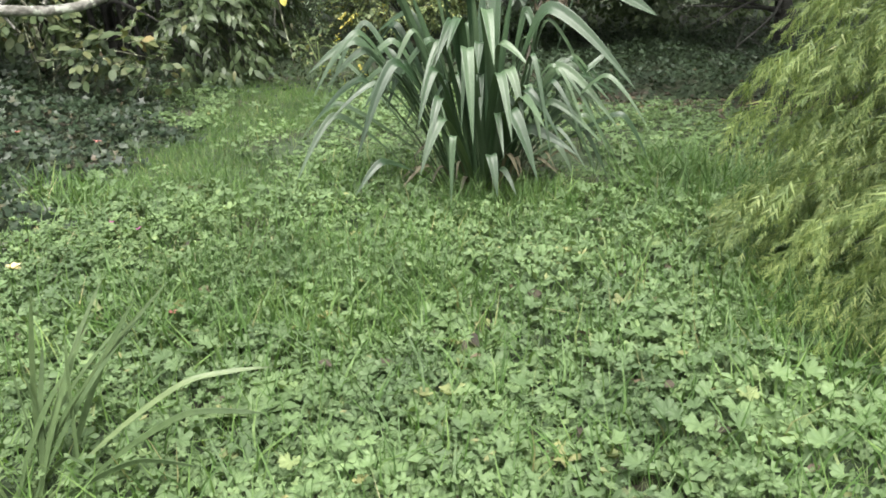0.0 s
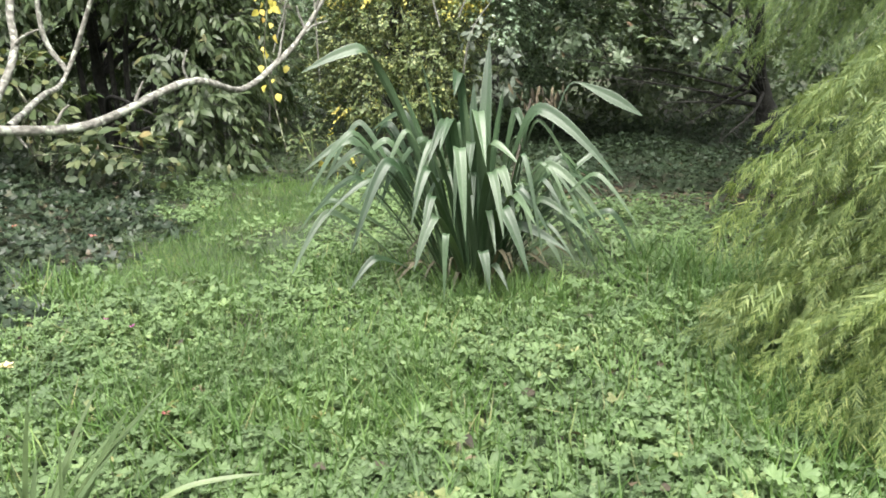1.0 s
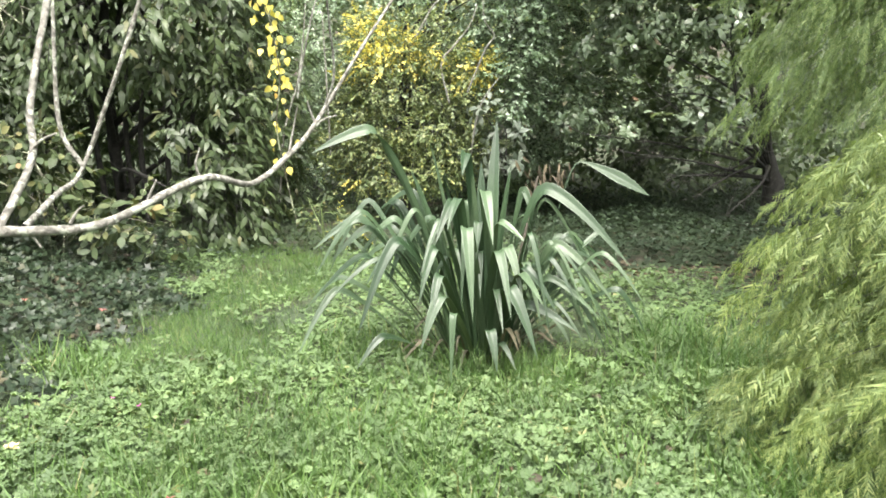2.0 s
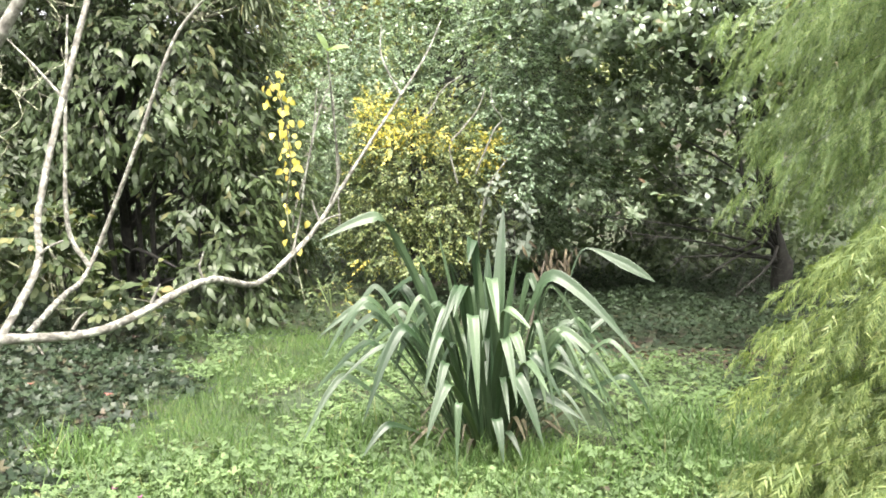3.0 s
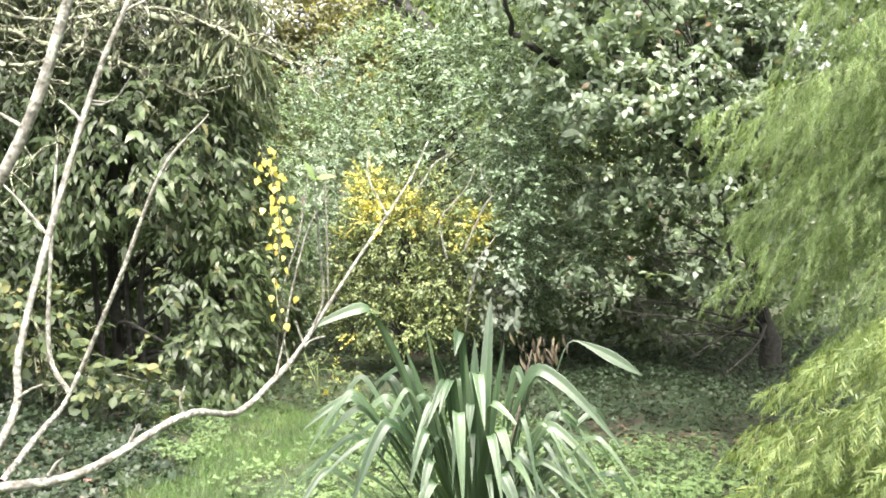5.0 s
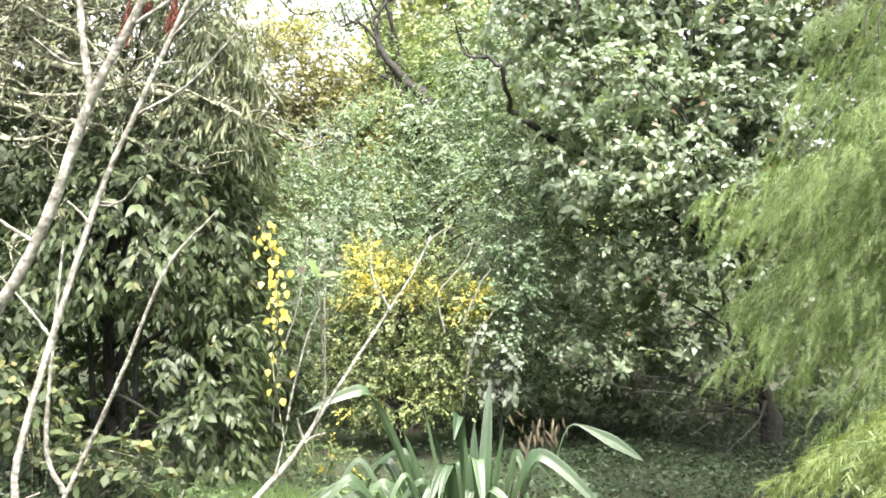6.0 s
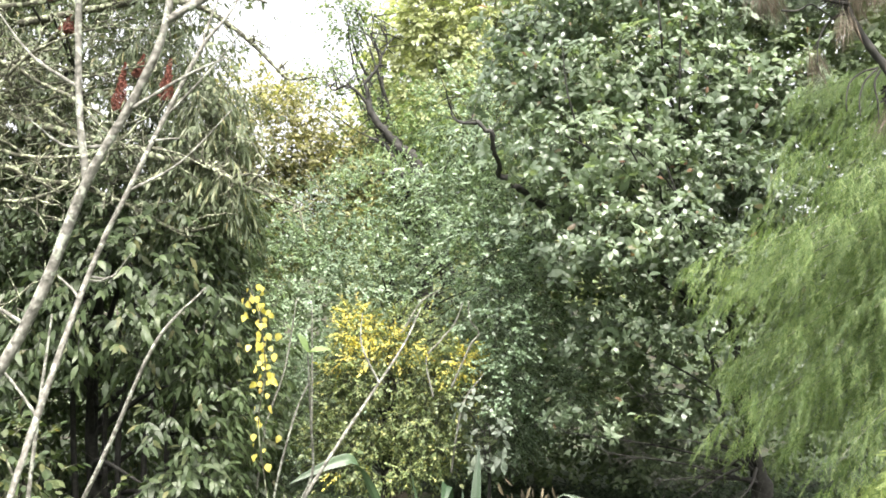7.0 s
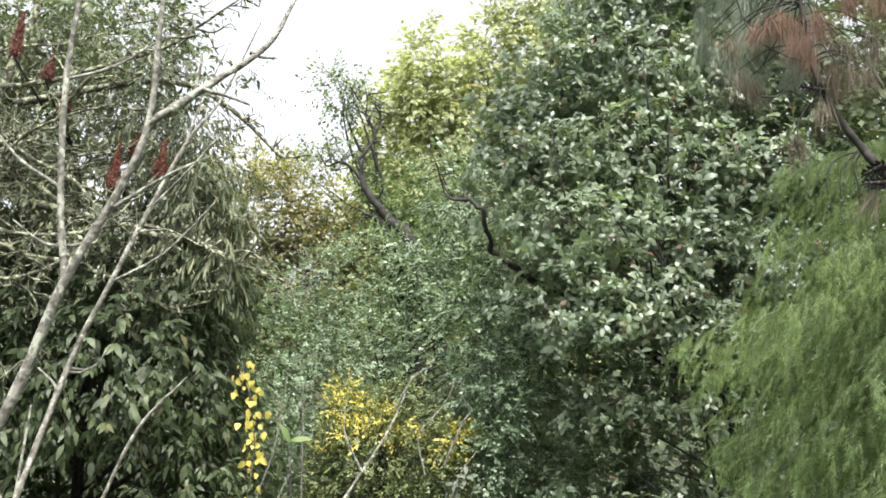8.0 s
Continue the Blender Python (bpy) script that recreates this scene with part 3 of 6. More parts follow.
LEAVES_SOUTH = (
    (0.13, 4.50, 0.86, 0.15, 4.30, 0.42, 0.068), (0.20, 4.70, 0.85, 0.18, 4.60, 0.66, 0.052), (0.23, 4.70, 1.01, 0.26, 4.50, 0.75, 0.068),
    (0.15, 5.00, 1.18, 0.12, 4.85, 1.06, 0.068), (0.24, 4.50, 0.33, 0.27, 4.40, 0.13, 0.060), (0.30, 4.60, 0.23, 0.37, 4.50, 0.11, 0.036),
    (0.29, 4.60, 0.72, 0.34, 4.40, 0.40, 0.056), (0.34, 4.70, 0.72, 0.41, 4.55, 0.47, 0.060), (0.33, 4.50, 0.55, 0.46, 4.35, 0.22, 0.076),
    (0.41, 4.60, 0.63, 0.58, 4.50, 0.39, 0.048))
LEAVES_EAST = (
    (0.54, 4.90, 1.00, 0.98, 4.70, 0.59, 0.080), (0.76, 5.20, 1.12, 1.16, 5.10, 0.91, 0.072), (0.46, 5.10, 0.97, 0.53, 5.00, 0.73, 0.048),
    (0.60, 4.90, 0.70, 0.92, 4.75, 0.37, 0.056), (0.42, 4.60, 0.43, 0.67, 4.50, 0.31, 0.060), (0.30, 4.80, 0.83, 0.45, 4.70, 0.71, 0.052),
    (0.55, 4.80, 0.53, 0.83, 4.70, 0.31, 0.044), (0.67, 5.00, 0.46, 0.91, 4.90, 0.05, 0.040), (0.53, 5.00, 0.98, 0.77, 4.90, 0.81, 0.052),
    (0.67, 5.30, 0.67, 0.96, 5.20, 0.43, 0.040))
# tip x, y, z; width
LEAVES_ERECT = ((0.34, 5.38, 1.34, 0.066), (0.24, 5.25, 1.11, 0.060), (-0.05, 5.10, 1.24, 0.032), (0.40, 5.10, 1.10, 0.044), (0.17, 5.00, 1.13, 0.060), (-0.16, 5.10, 1.09, 0.060))


def make_clump():
    clump = thing("strap_leaf_clump", "large clump of arching grey-green strap leaves in the grass", "plant")
    cx, cy = 0.22, 5.05

    def leaf(line, w, turn, profile=STRAP, mat=M_STRAP, name="leaf", label=""):
        head = unit((line[-1] - line[0]) * (1, 1, 0) + (0, -1e-3, 0))
        # blades that reach east or west roll over so that their upper face looks south
        turn = turn * head[0] if np.isscalar(turn) else (turn[0] * head[0], turn[1] * head[0])
        part(name, [(*strap_mesh(line, w, np.cross(head, (0, 0, 1.0)), turn, profile), 0)], [mat], clump, label, smooth=True)

    for rows in (LEAVES_WEST, LEAVES_SOUTH, LEAVES_EAST):
        for ax, ay, az, tx, ty, tz, w in rows:
            root = (cx + 0.28 * (ax - cx) + rng.normal() * 0.05, cy + 0.2 * (ay - cy) + rng.normal() * 0.05 - 0.03, 0.02)
            neck = ax > 0.7 and az > 1.1
            high = az > 1.25
            leaf(arch(root, (ax, ay, az), (tx, ty, tz), 0.5 if neck else 0.35, 14, 0.6 if neck else 0.2 if high else 0.44), w * (1.0 if neck or high else 0.92), (-0.8, 1.1) if high else 1.1, NECK if neck else STRAP)
    for tx, ty, tz, w in LEAVES_ERECT:
        root = np.array((cx + 0.3 * (tx - cx), cy + 0.02, 0.02))
        tip = np.array((tx, ty, tz))
        s = np.linspace(0, 1, 12)[:, None]
        mid = root + (tip - root) * (0.35, 0.35, 0.6)
        leaf((1 - s) ** 2 * root + 2 * s * (1 - s) * mid + s ** 2 * tip, w * 1.1, 0.5, ERECT)
    # crowded inner blades, most of them stiff and nearly upright
    for i in range(50):
        a = i * 2.399 + rng.normal() * 0.2
        inner = i < 38
        reach = rng.uniform(0.08, 0.36) if inner else rng.uniform(0.35, 0.75)
        high = rng.uniform(0.45, 0.98) if inner else rng.uniform(0.3, 0.72)
        out = np.array((math.cos(a), math.sin(a) * 0.9, 0))
        root = np.array((cx, cy, 0.0)) + out * rng.uniform(0.03, 0.24)
        apex = root + out * reach + (0, 0, high)
        tip = apex + out * rng.uniform(0.08, 0.3) + (0, 0, -high * rng.uniform(0.15, 0.7))
        tip[2] = max(tip[2], 0.04)
        leaf(arch(root, apex, tip), rng.uniform(0.026, 0.05), rng.uniform(0.1, 1.0))
    for lo, hi, n, far_lo, far_hi, z_lo, z_hi, drop in ((150, 215, 9, 0.28, 0.5, 0.62, 0.92, 0.25), (-45, 25, 17, 0.3, 0.52, 0.4, 0.72, 0.34)):
        for i in range(n):
            a = radians(rng.uniform(lo, hi))
            out = np.array((math.cos(a), math.sin(a), 0))
            root = np.array((cx, cy, 0.0)) + out * rng.uniform(0.03, 0.18)
            apex = root + out * rng.uniform(far_lo, far_hi) + (0, 0, rng.uniform(z_lo, z_hi))
            tip = apex + out * rng.uniform(0.14, 0.34) + (0, 0, -drop * rng.uniform(0.4, 1.6))
            tip[2] = max(tip[2], 0.05)
            leaf(arch(root, apex, tip), rng.uniform(0.02, 0.044 if lo > 0 else 0.03), 0.9)
    # dead straw-coloured blades round the foot
    for i in range(16):
        a = radians(rng.uniform(170, 370))
        out = np.array((math.cos(a), math.sin(a), 0))
        root = np.array((cx, cy, 0.0)) + out * rng.uniform(0.12, 0.26)
        apex = root + out * rng.uniform(0.06, 0.2) + (0, 0, rng.uniform(0.12, 0.32))
        tip = apex + out * rng.uniform(0.05, 0.2) + (0, 0, -0.1)
        tip[2] = max(tip[2], 0.03)
        leaf(arch(root, apex, tip, 0.35, 7), rng.uniform(0.012, 0.026), 0.5, STRAP, M_STRAW, "dry_leaf", "withered straw-brown leaf")
    # withered flower stalk with hanging brown bracts
    stalk = part("flower_stalk", [(*tube([(0.35, 5.2, 0.05), (0.5, 5.5, 0.6), (0.62, 5.8, 0.96)], (0.014, 0.009, 0.006), 6), 0)], [M_LITTER], clump, "withered brown flower stalk", smooth=True)
    P = np.array((0.68, 5.85, 0.97)) + rng.normal(size=(40, 3)) * (0.075, 0.05, 0.045)
    D = unit(np.stack((rng.normal(size=40) * 0.35 + 0.15, rng.normal(size=40) * 0.2, -np.ones(40)), 1))
    loose_leaves("dry_bract", oval(0.2, 4, 0.3, 0.2), M_BRACT, stalk, frames(P, D, ball(40) + (0, -1, 0), rng.uniform(0.06, 0.12, 40)))


make_clump()
rng = np.random.default_rng(5)


def make_sword_plant():
    plant = thing("sword_leaf_plant", "small plant with narrow upright sword leaves among herbs", "plant")
    base = np.array((-1.0, 2.2, 0.0))
    # tip x, y, z relative to the root, width, bent over or not
    for tx, ty, tz, w, kink in ((0.32, 0.21, 0.54, 0.018, 0), (0.24, 0.16, 0.51, 0.024, 0), (0.13, 0.26, 0.54, 0.016, 0), (0.09, 0.06, 0.47, 0.024, 0), (0.03, 0.06, 0.58, 0.02, 0), (0.08, 0.06, 0.36, 0.03, 0), (0.56, 0.16, 0.3, 0.022, 1),
                                (0.58, -0.04, 0.28, 0.022, 1), (-0.04, 0.06, 0.42, 0.022, 0), (0.44, -0.14, 0.2, 0.02, 1), (0.31, 0.16, 0.53, 0.012, 0), (0.14, 0.11, 0.48, 0.02, 0), (-0.2, -0.1, 0.3, 0.022, 1), (0.2, -0.15, 0.2, 0.02, 1), (0.2, 0.2, 0.44, 0.018, 0), (-0.1, 0.1, 0.5, 0.018, 0), (0.0, 0.12, 0.4, 0.02, 0), (0.14, 0.02, 0.34, 0.02, 0)):
        root = base + (rng.normal() * 0.05, rng.normal() * 0.04, 0)
        root[2] = float(ground_z(root[0], root[1])) - 0.01
        tip = base + (tx, ty, tz)
        if kink:
            line = arch(root, root + (tip - root) * (0.65, 0.65, 1.0), tip, 0.5)
        else:
            s = np.linspace(0, 1, 9)[:, None]
            line = (1 - s) ** 2 * root + 2 * s * (1 - s) * (root + (tip - root) * (0.35, 0.35, 0.6)) + s ** 2 * tip
        part("leaf", [(*strap_mesh(line, w * 0.74, unit((1, rng.normal() * 0.6, 0)), 0.0, LANCE), 0)], [M_BLADE], plant, smooth=True)


make_sword_plant()


# ---- trees and shrubs ----
def crown_points(lumps, n, shell=0.3, far=0.45):
    """Places near the surface of a heap of lumps (x, y, z, rx, ry, rz), with the way outwards."""
    L = np.array(lumps, float)
    area = (L[:, 3] * L[:, 4] + L[:, 3] * L[:, 5] + L[:, 4] * L[:, 5])
    if L.shape[1] == 7:
        area, L = area * L[:, 6], L[:, :6]
    pick = rng.choice(len(L), n * 2, p=area / area.sum())
    d = ball(n * 2)
    # fewer on the north side, away from the lawn
    ok = (d[:, 1] < 0.25) | (rng.random(n * 2) < far)
    pick, d = pick[ok][:n], d[ok][:n]
    r = 1 - shell * rng.random(len(d)) ** 1.3
    r *= 1 + 0.17 * np.sin(5 * d[:, 0] + pick) * np.sin(4 * d[:, 2] + 2 * pick) + 0.08 * np.abs(rng.normal(size=len(d))) * (rng.random(len(d)) < 0.5)
    P = L[pick, :3] + d * L[pick, 3:] * r[:, None]
    N = unit(d / L[pick, 3:])
    inside = np.zeros(len(P), bool)
    for k, l in enumerate(L):
        q = ((P - l[:3]) / l[3:])
        inside |= (np.linalg.norm(q, axis=1) < 0.62) & (pick != k)
    P, N = P[~inside], N[~inside]
    low = ground_z(P[:, 0], P[:, 1]) + 0.06
    keep = P[:, 2] > low
    return P[keep], N[keep]


def sprays(P, N, shape, size, leaves, twig, droop, face_up, spread=0.6, jitter=0.25, single=None):
    """Short twigs at P, each with leaves along it; leaves hang by droop. single: (count, thing, material), the southernmost leaves as parts of their own."""
    n = len(P)
    T = unit(N + rng.normal(size=(n, 3)) * 0.55 + (0, 0, -droop * 0.5))
    L = twig * rng.uniform(0.6, 1.3, n)
    bases, dirs, ups = [], [], []
    side0 = unit(np.cross(T, (0, 0, 1)) + rng.normal(size=(n, 3)) * 0.1)
    for i in range(leaves):
        s = (i + 0.5) / leaves
        flip = 1 if i % 2 else -1
        C = P + T * (L * s)[:, None] + (0, 0, -droop * 0.25 * twig * s * s)
        D = unit(T * (0.5 + 0.5 * s) + side0 * flip * spread + rng.normal(size=(n, 3)) * jitter + (0, 0, -droop))
        bases.append(C), dirs.append(D)
        ups.append(unit(N * (1 - face_up) + (0, 0, face_up) + rng.normal(size=(n, 3)) * 0.35))
    B, D, U = np.vstack(bases), np.vstack(dirs), np.vstack(ups)
    S = size * rng.lognormal(0, 0.22, len(B))
    if single:
        count, owner, mat = single
        first = np.argsort(B[:, 1])
        loose_leaves("leaf", shape, mat, owner, frames(B[first[:count]], D[first[:count]], U[first[:count]], S[first[:count]]))
        rest = first[count:]
        B, D, U, S = B[rest], D[rest], U[rest], S[rest]
    return scatter(shape, frames(B, D, U, S)), (P - T * 0.12 * twig, P + T * L[:, None])


def whorls(P, N, shape, size, leaves, twig, lift=0.3, single=None):
    """Twigs at P that end in a ring of leaves spreading round the tip. single: as for sprays."""
    n = len(P)
    T = unit(N * 0.6 + (0, -0.4, 0.5) + rng.normal(size=(n, 3)) * 0.45)
    e = unit(np.cross(T, (0.9, 0.3, 0.1)))
    f = np.cross(T, e)
    bases, dirs, ups = [], [], []
    first = rng.uniform(0, 6.28, n)
    for i in range(leaves):
        a = (first + i * 2.4 + rng.normal(size=n) * 0.2)[:, None]
        D = unit(e * np.cos(a) + f * np.sin(a) + T * (lift + 0.3 * rng.normal(size=(n, 1))) + rng.normal(size=(n, 3)) * 0.3 - np.array((0, 0, 0.15)))
        bases.append(P + T * (twig * (0.1 + 0.9 * i / leaves))), dirs.append(D)
        ups.append(unit(T + rng.normal(size=(n, 3)) * 0.4))
    B, D, U = np.vstack(bases), np.vstack(dirs), np.vstack(ups)
    S = size * rng.lognormal(0, 0.2, len(B))
    if single:
        count, owner, mat = single
        order = np.argsort(B[:, 1])
        near, rest = order[:count], order[count:]
        loose_leaves("leaf", shape, mat, owner, frames(B[near], D[near], U[near], S[near]))
        B, D, U, S = B[rest], D[rest], U[rest], S[rest]
    return scatter(shape, frames(B, D, U, S)), (P - T * twig, P + T * twig)


def limbs_to(tree, mat, stem, lumps, r0, n=2, name="limb", sag=0.1):
    """Limbs out into the lumps, each from the trunk some way below its lump."""
    for l in lumps:
        for j in range(n):
            end = np.array(l[:3]) + ball(1)[0] * np.array(l[3:6]) * 0.75
            want = end[2] * rng.uniform(0.5, 0.8)
            root = stem[np.argmin(np.abs(stem[:, 2] - want))]
            mid = root + (end - root) * 0.5 + rng.normal(size=3) * 0.12 + (0, 0, sag * np.linalg.norm(end - root))
            ch = [(*tube([root, mid, end], (r0, r0 * 0.55, r0 * 0.12), 6, 5, 0.05), 0)]
            line = smooth_line([root, mid, end], 5)
            k = rng.integers(3, len(line), 7)
            A = line[k]
            ch.append((*rods(A, A + unit(ball(7) + unit(end - root)) * rng.uniform(0.2, 0.6, 7)[:, None], r0 * 0.14), 0))
            part(name, ch, [mat], tree, smooth=True)


def leafy(name, label, category, trunk, radii, lumps, count, shape, size, leaves, twig, droop, face_up, mat, bark, limb_r=0.03, shell=0.3, far=0.45, extra=None, limb_n=2, spread=0.6, single=0, hollow=None, group="", ring=0.0):
    """A tree or shrub: trunk, limbs, and a crown of separate leaves on twigs."""
    tree = thing(name, label, category, group=group)
    part("trunk", [(*tube(trunk, radii, 9, 5, 0.06), 0)], [bark], tree, smooth=True)
    limbs_to(tree, bark, smooth_line(trunk, 5), lumps, limb_r, limb_n)
    P, N = crown_points(lumps, count, shell, far)
    if hollow:
        # a bare gap under the leaves, where stems show
        x0, x1, top = hollow
        edge = 0.12 * np.sin(9 * P[:, 2]) + 0.08 * rng.normal(size=len(P))
        gap = (P[:, 1] < 10.5) & (P[:, 0] > x0 + edge) & (P[:, 0] < x1 + edge) & (P[:, 2] < top + 0.15 * np.sin(5 * P[:, 0]) + edge)
        P, N = P[~gap], N[~gap]
    alone = (single, tree, mat) if single else None
    if ring:
        (V, T), (A, B) = whorls(P, N, shape, size, leaves, twig, ring, alone)
    else:
        (V, T), (A, B) = sprays(P, N, shape, size, leaves, twig, droop, face_up, spread, single=alone)
    chunks = [(V, T, 0), (*rods(A, B, 0.0025 + 0.02 * size), 1)]
    mats = [mat, bark]
    if extra:
        share, other = extra
        sel = share(P)
        (V2, T2), _ = sprays(P[sel], N[sel], shape, size, leaves, twig * 1.1, droop, face_up, spread)
        chunks.append((V2, T2, 2))
        mats.append(other)
    part("crown", chunks, mats, tree, kind="stuff")
    return tree


OVAL_W = oval(0.62, 3, 0.1, 0.1)
SMALL = simple_leaf(0.55)
POINTED = (np.array([(0, 0, 0), (-0.17, 0.3, 0.05), (0.17, 0.3, 0.05), (-0.14, 0.62, 0.0), (0.14, 0.62, 0.0), (0, 1, -0.16)], float), np.array([(0, 2, 1), (1, 2, 4), (1, 4, 3), (3, 4, 5)]))
BROAD = (np.array([(0, 0, 0), (-0.15, 0.22, 0.06), (0.15, 0.22, 0.06), (-0.22, 0.52, 0.08), (0.22, 0.52, 0.08), (-0.13, 0.82, 0.0), (0.13, 0.82, 0.0), (0, 1, -0.1)], float), np.array([(0, 2, 1), (1, 2, 4), (1, 4, 3), (3, 4, 6), (3, 6, 5), (5, 6, 7)]))
ROUNDED = (np.array([(0, 0, 0), (-0.26, 0.32, 0.05), (0.26, 0.32, 0.05), (-0.21, 0.7, 0.02), (0.21, 0.7, 0.02), (0, 1, -0.06)], float), np.array([(0, 2, 1), (1, 2, 4), (1, 4, 3), (3, 4, 5)]))


def make_laurel():
    """The big dark shrub with large drooping leaves, hollow at its foot."""
    lumps = ((-3.1, 9.6, 2.4, 1.35, 1.2, 1.2), (-2.5, 9.3, 1.05, 0.8, 0.75, 0.95), (-4.6, 9.6, 1.6, 1.2, 1.1, 1.0), (-4.5, 9.9, 3.2, 1.4, 1.2, 1.0), (-2.9, 9.8, 3.3, 1.0, 1.0, 0.85), (-5.8, 9.8, 2.6, 1.3, 1.2, 1.5), (-2.3, 9.0, 0.5, 0.55, 0.5, 0.45), (-3.4, 11.1, 0.9, 1.3, 0.5, 1.2), (-2.2, 10.6, 0.9, 0.6, 0.5, 1.0))
    tree = leafy("large_leaved_shrub", "tall dense shrub with drooping dark green oval leaves", "shrub", [(-3.6, 10.2, 0), (-3.7, 10.2, 1.2), (-3.6, 10.0, 2.6), (-3.5, 9.9, 3.8)], (0.075, 0.065, 0.05, 0.03),
                 lumps, 6600, POINTED, 0.112, 7, 0.27, 0.75, 0.3, M_LAUREL, M_DARKBARK, 0.04, single=280, hollow=(-4.0, -2.5, 1.7))
    for dx, dy in ((0.35, -0.3), (-0.12, -0.2), (0.15, -0.1), (0.7, 0.2), (0.55, -0.1)):
        part("stem", [(*tube([(-3.6 + dx, 10.2 + dy, 0), (-3.65 + dx * 1.2, 10.1 + dy, 1.3), (-3.5 + dx * 2, 9.9 + dy, 2.6)], (0.035, 0.028, 0.016), 7, 5, 0.06), 0)], [M_DARKBARK], tree, smooth=True)


def make_hydrangea():
    lumps = ((-3.65, 7.7, 0.95, 0.6, 0.5, 0.35), (-2.75, 7.6, 0.5, 0.26, 0.25, 0.2), (-2.42, 7.7, 0.32, 0.2, 0.2, 0.16), (-4.5, 7.8, 1.0, 0.7, 0.6, 0.5))
    leafy("autumn_shrub", "low shrub with pale yellowing oval leaves above the ivy", "shrub", [(-3.4, 8.0, 0), (-3.4, 7.9, 0.4), (-3.4, 7.8, 0.8)], (0.03, 0.025, 0.01), lumps, 460, OVAL_W, 0.088, 6, 0.2, 0.45, 0.4, M_HYDR, M_MOSSBARK, 0.014, single=200)


def make_yellow_shrub():
    # flat sprays in storeys
    lumps = ((-0.5, 10.5, 0.62, 0.75, 0.7, 0.16), (-0.75, 10.4, 0.92, 0.55, 0.55, 0.14), (0.05, 10.4, 0.85, 0.5, 0.55, 0.14), (-0.35, 10.5, 1.15, 0.85, 0.7, 0.15), (-0.95, 10.4, 1.34, 0.35, 0.4, 0.12), (0.2, 10.4, 1.38, 0.42, 0.45, 0.13), (-0.4, 10.5, 1.55, 0.75, 0.65, 0.14),
             (0.32, 10.4, 1.76, 0.3, 0.35, 0.11), (-0.62, 10.45, 1.82, 0.5, 0.5, 0.12), (-0.15, 10.4, 1.98, 0.38, 0.4, 0.11), (-0.72, 10.4, 2.1, 0.3, 0.3, 0.1), (-0.2, 10.4, 2.24, 0.25, 0.25, 0.09), (-0.8, 10.4, 2.26, 0.1, 0.12, 0.16))
    def top(P):
        drift = wave(P[:, 0], P[:, 2], 5.5, 3)
        w = steps01(1.6, 1.9, P[:, 2] + 0.12 * np.sin(4 * P[:, 0])) * steps01(0.25, 0.5, drift)
        return rng.random(len(P)) < 0.05 * (drift > 0.72) + 0.95 * w
    shrub = leafy("yellowing_shrub", "rounded shrub with small leaves turned yellow on top", "shrub", [(-0.4, 10.7, 0), (-0.45, 10.6, 0.6), (-0.45, 10.6, 1.5)], (0.05, 0.04, 0.02), lumps, 3300, ROUNDED, 0.039, 8, 0.2, 0.25, 0.6, M_YGREEN, M_DARKBARK, 0.012, extra=(top, M_YELLOW))
    # bleached dead twigs that stand out of it
    for pts in (
            ((0.1, 9.9, 1.4), (0.02, 9.9, 1.8), (0.15, 9.9, 1.98), (0.33, 9.9, 2.2), (0.42, 9.9, 2.42)), ((0.3, 9.95, 1.5), (0.5, 9.9, 1.95), (0.6, 9.9, 2.1), (0.5, 9.9, 2.24), (0.48, 9.9, 2.46)),
            ((0.3, 9.9, 0.6), (0.36, 9.7, 1.08), (0.45, 9.7, 1.4), (0.64, 9.7, 1.66)), ((-0.25, 10.0, 2.1), (-0.04, 10.0, 2.44), (0.17, 10.0, 2.58)),
            ((-1.7, 9.4, 0.4), (-1.62, 9.4, 1.12), (-1.46, 9.4, 1.62), (-1.38, 9.4, 2.06), (-1.34, 9.4, 2.42)), ((-1.25, 10.2, 0.8), (-1.26, 10.2, 1.55), (-1.27, 10.2, 1.98), (-1.28, 10.2, 2.4))):
        part("dead_twig", [(*tube(pts, (0.012, 0.01, 0.006), 5, 5, 0.15), 0)], [M_PALEBARK], shrub, "bleached crooked dead twig", smooth=True)


def make_small_shrubs():
    def some(P):
        return rng.random(len(P)) < 0.14
    leafy("low_yellowing_bush", "low leafy bush with some yellow leaves at the lawn edge", "shrub", [(-1.19, 8.95, 0), (-1.19, 8.9, 0.2), (-1.19, 8.85, 0.4)], (0.012, 0.01, 0.005),
          ((-1.19, 8.8, 0.33, 0.2, 0.2, 0.16), (-0.92, 8.8, 0.18, 0.22, 0.2, 0.14), (-1.05, 8.8, 0.25, 0.3, 0.2, 0.12)), 80, OVAL_W, 0.045, 6, 0.12, 0.3, 0.5, M_HYDR, M_GREENSTEM, 0.006, extra=(some, M_YELLOW))
    leafy("silvery_shrub", "small shrub with pale silvery-green rounded leaves", "shrub", [(0.72, 10.1, 0), (0.72, 10.0, 0.6), (0.72, 9.9, 1.1)], (0.02, 0.016, 0.008),
          ((0.72, 9.8, 1.04, 0.32, 0.25, 0.12), (0.46, 9.8, 1.27, 0.14, 0.14, 0.1), (0.62, 9.9, 0.74, 0.3, 0.25, 0.12)), 26, BROAD, 0.11, 6, 0.12, 0.1, 0.6, M_SILVER, M_DARKBARK, 0.008, shell=0.9, ring=0.2)


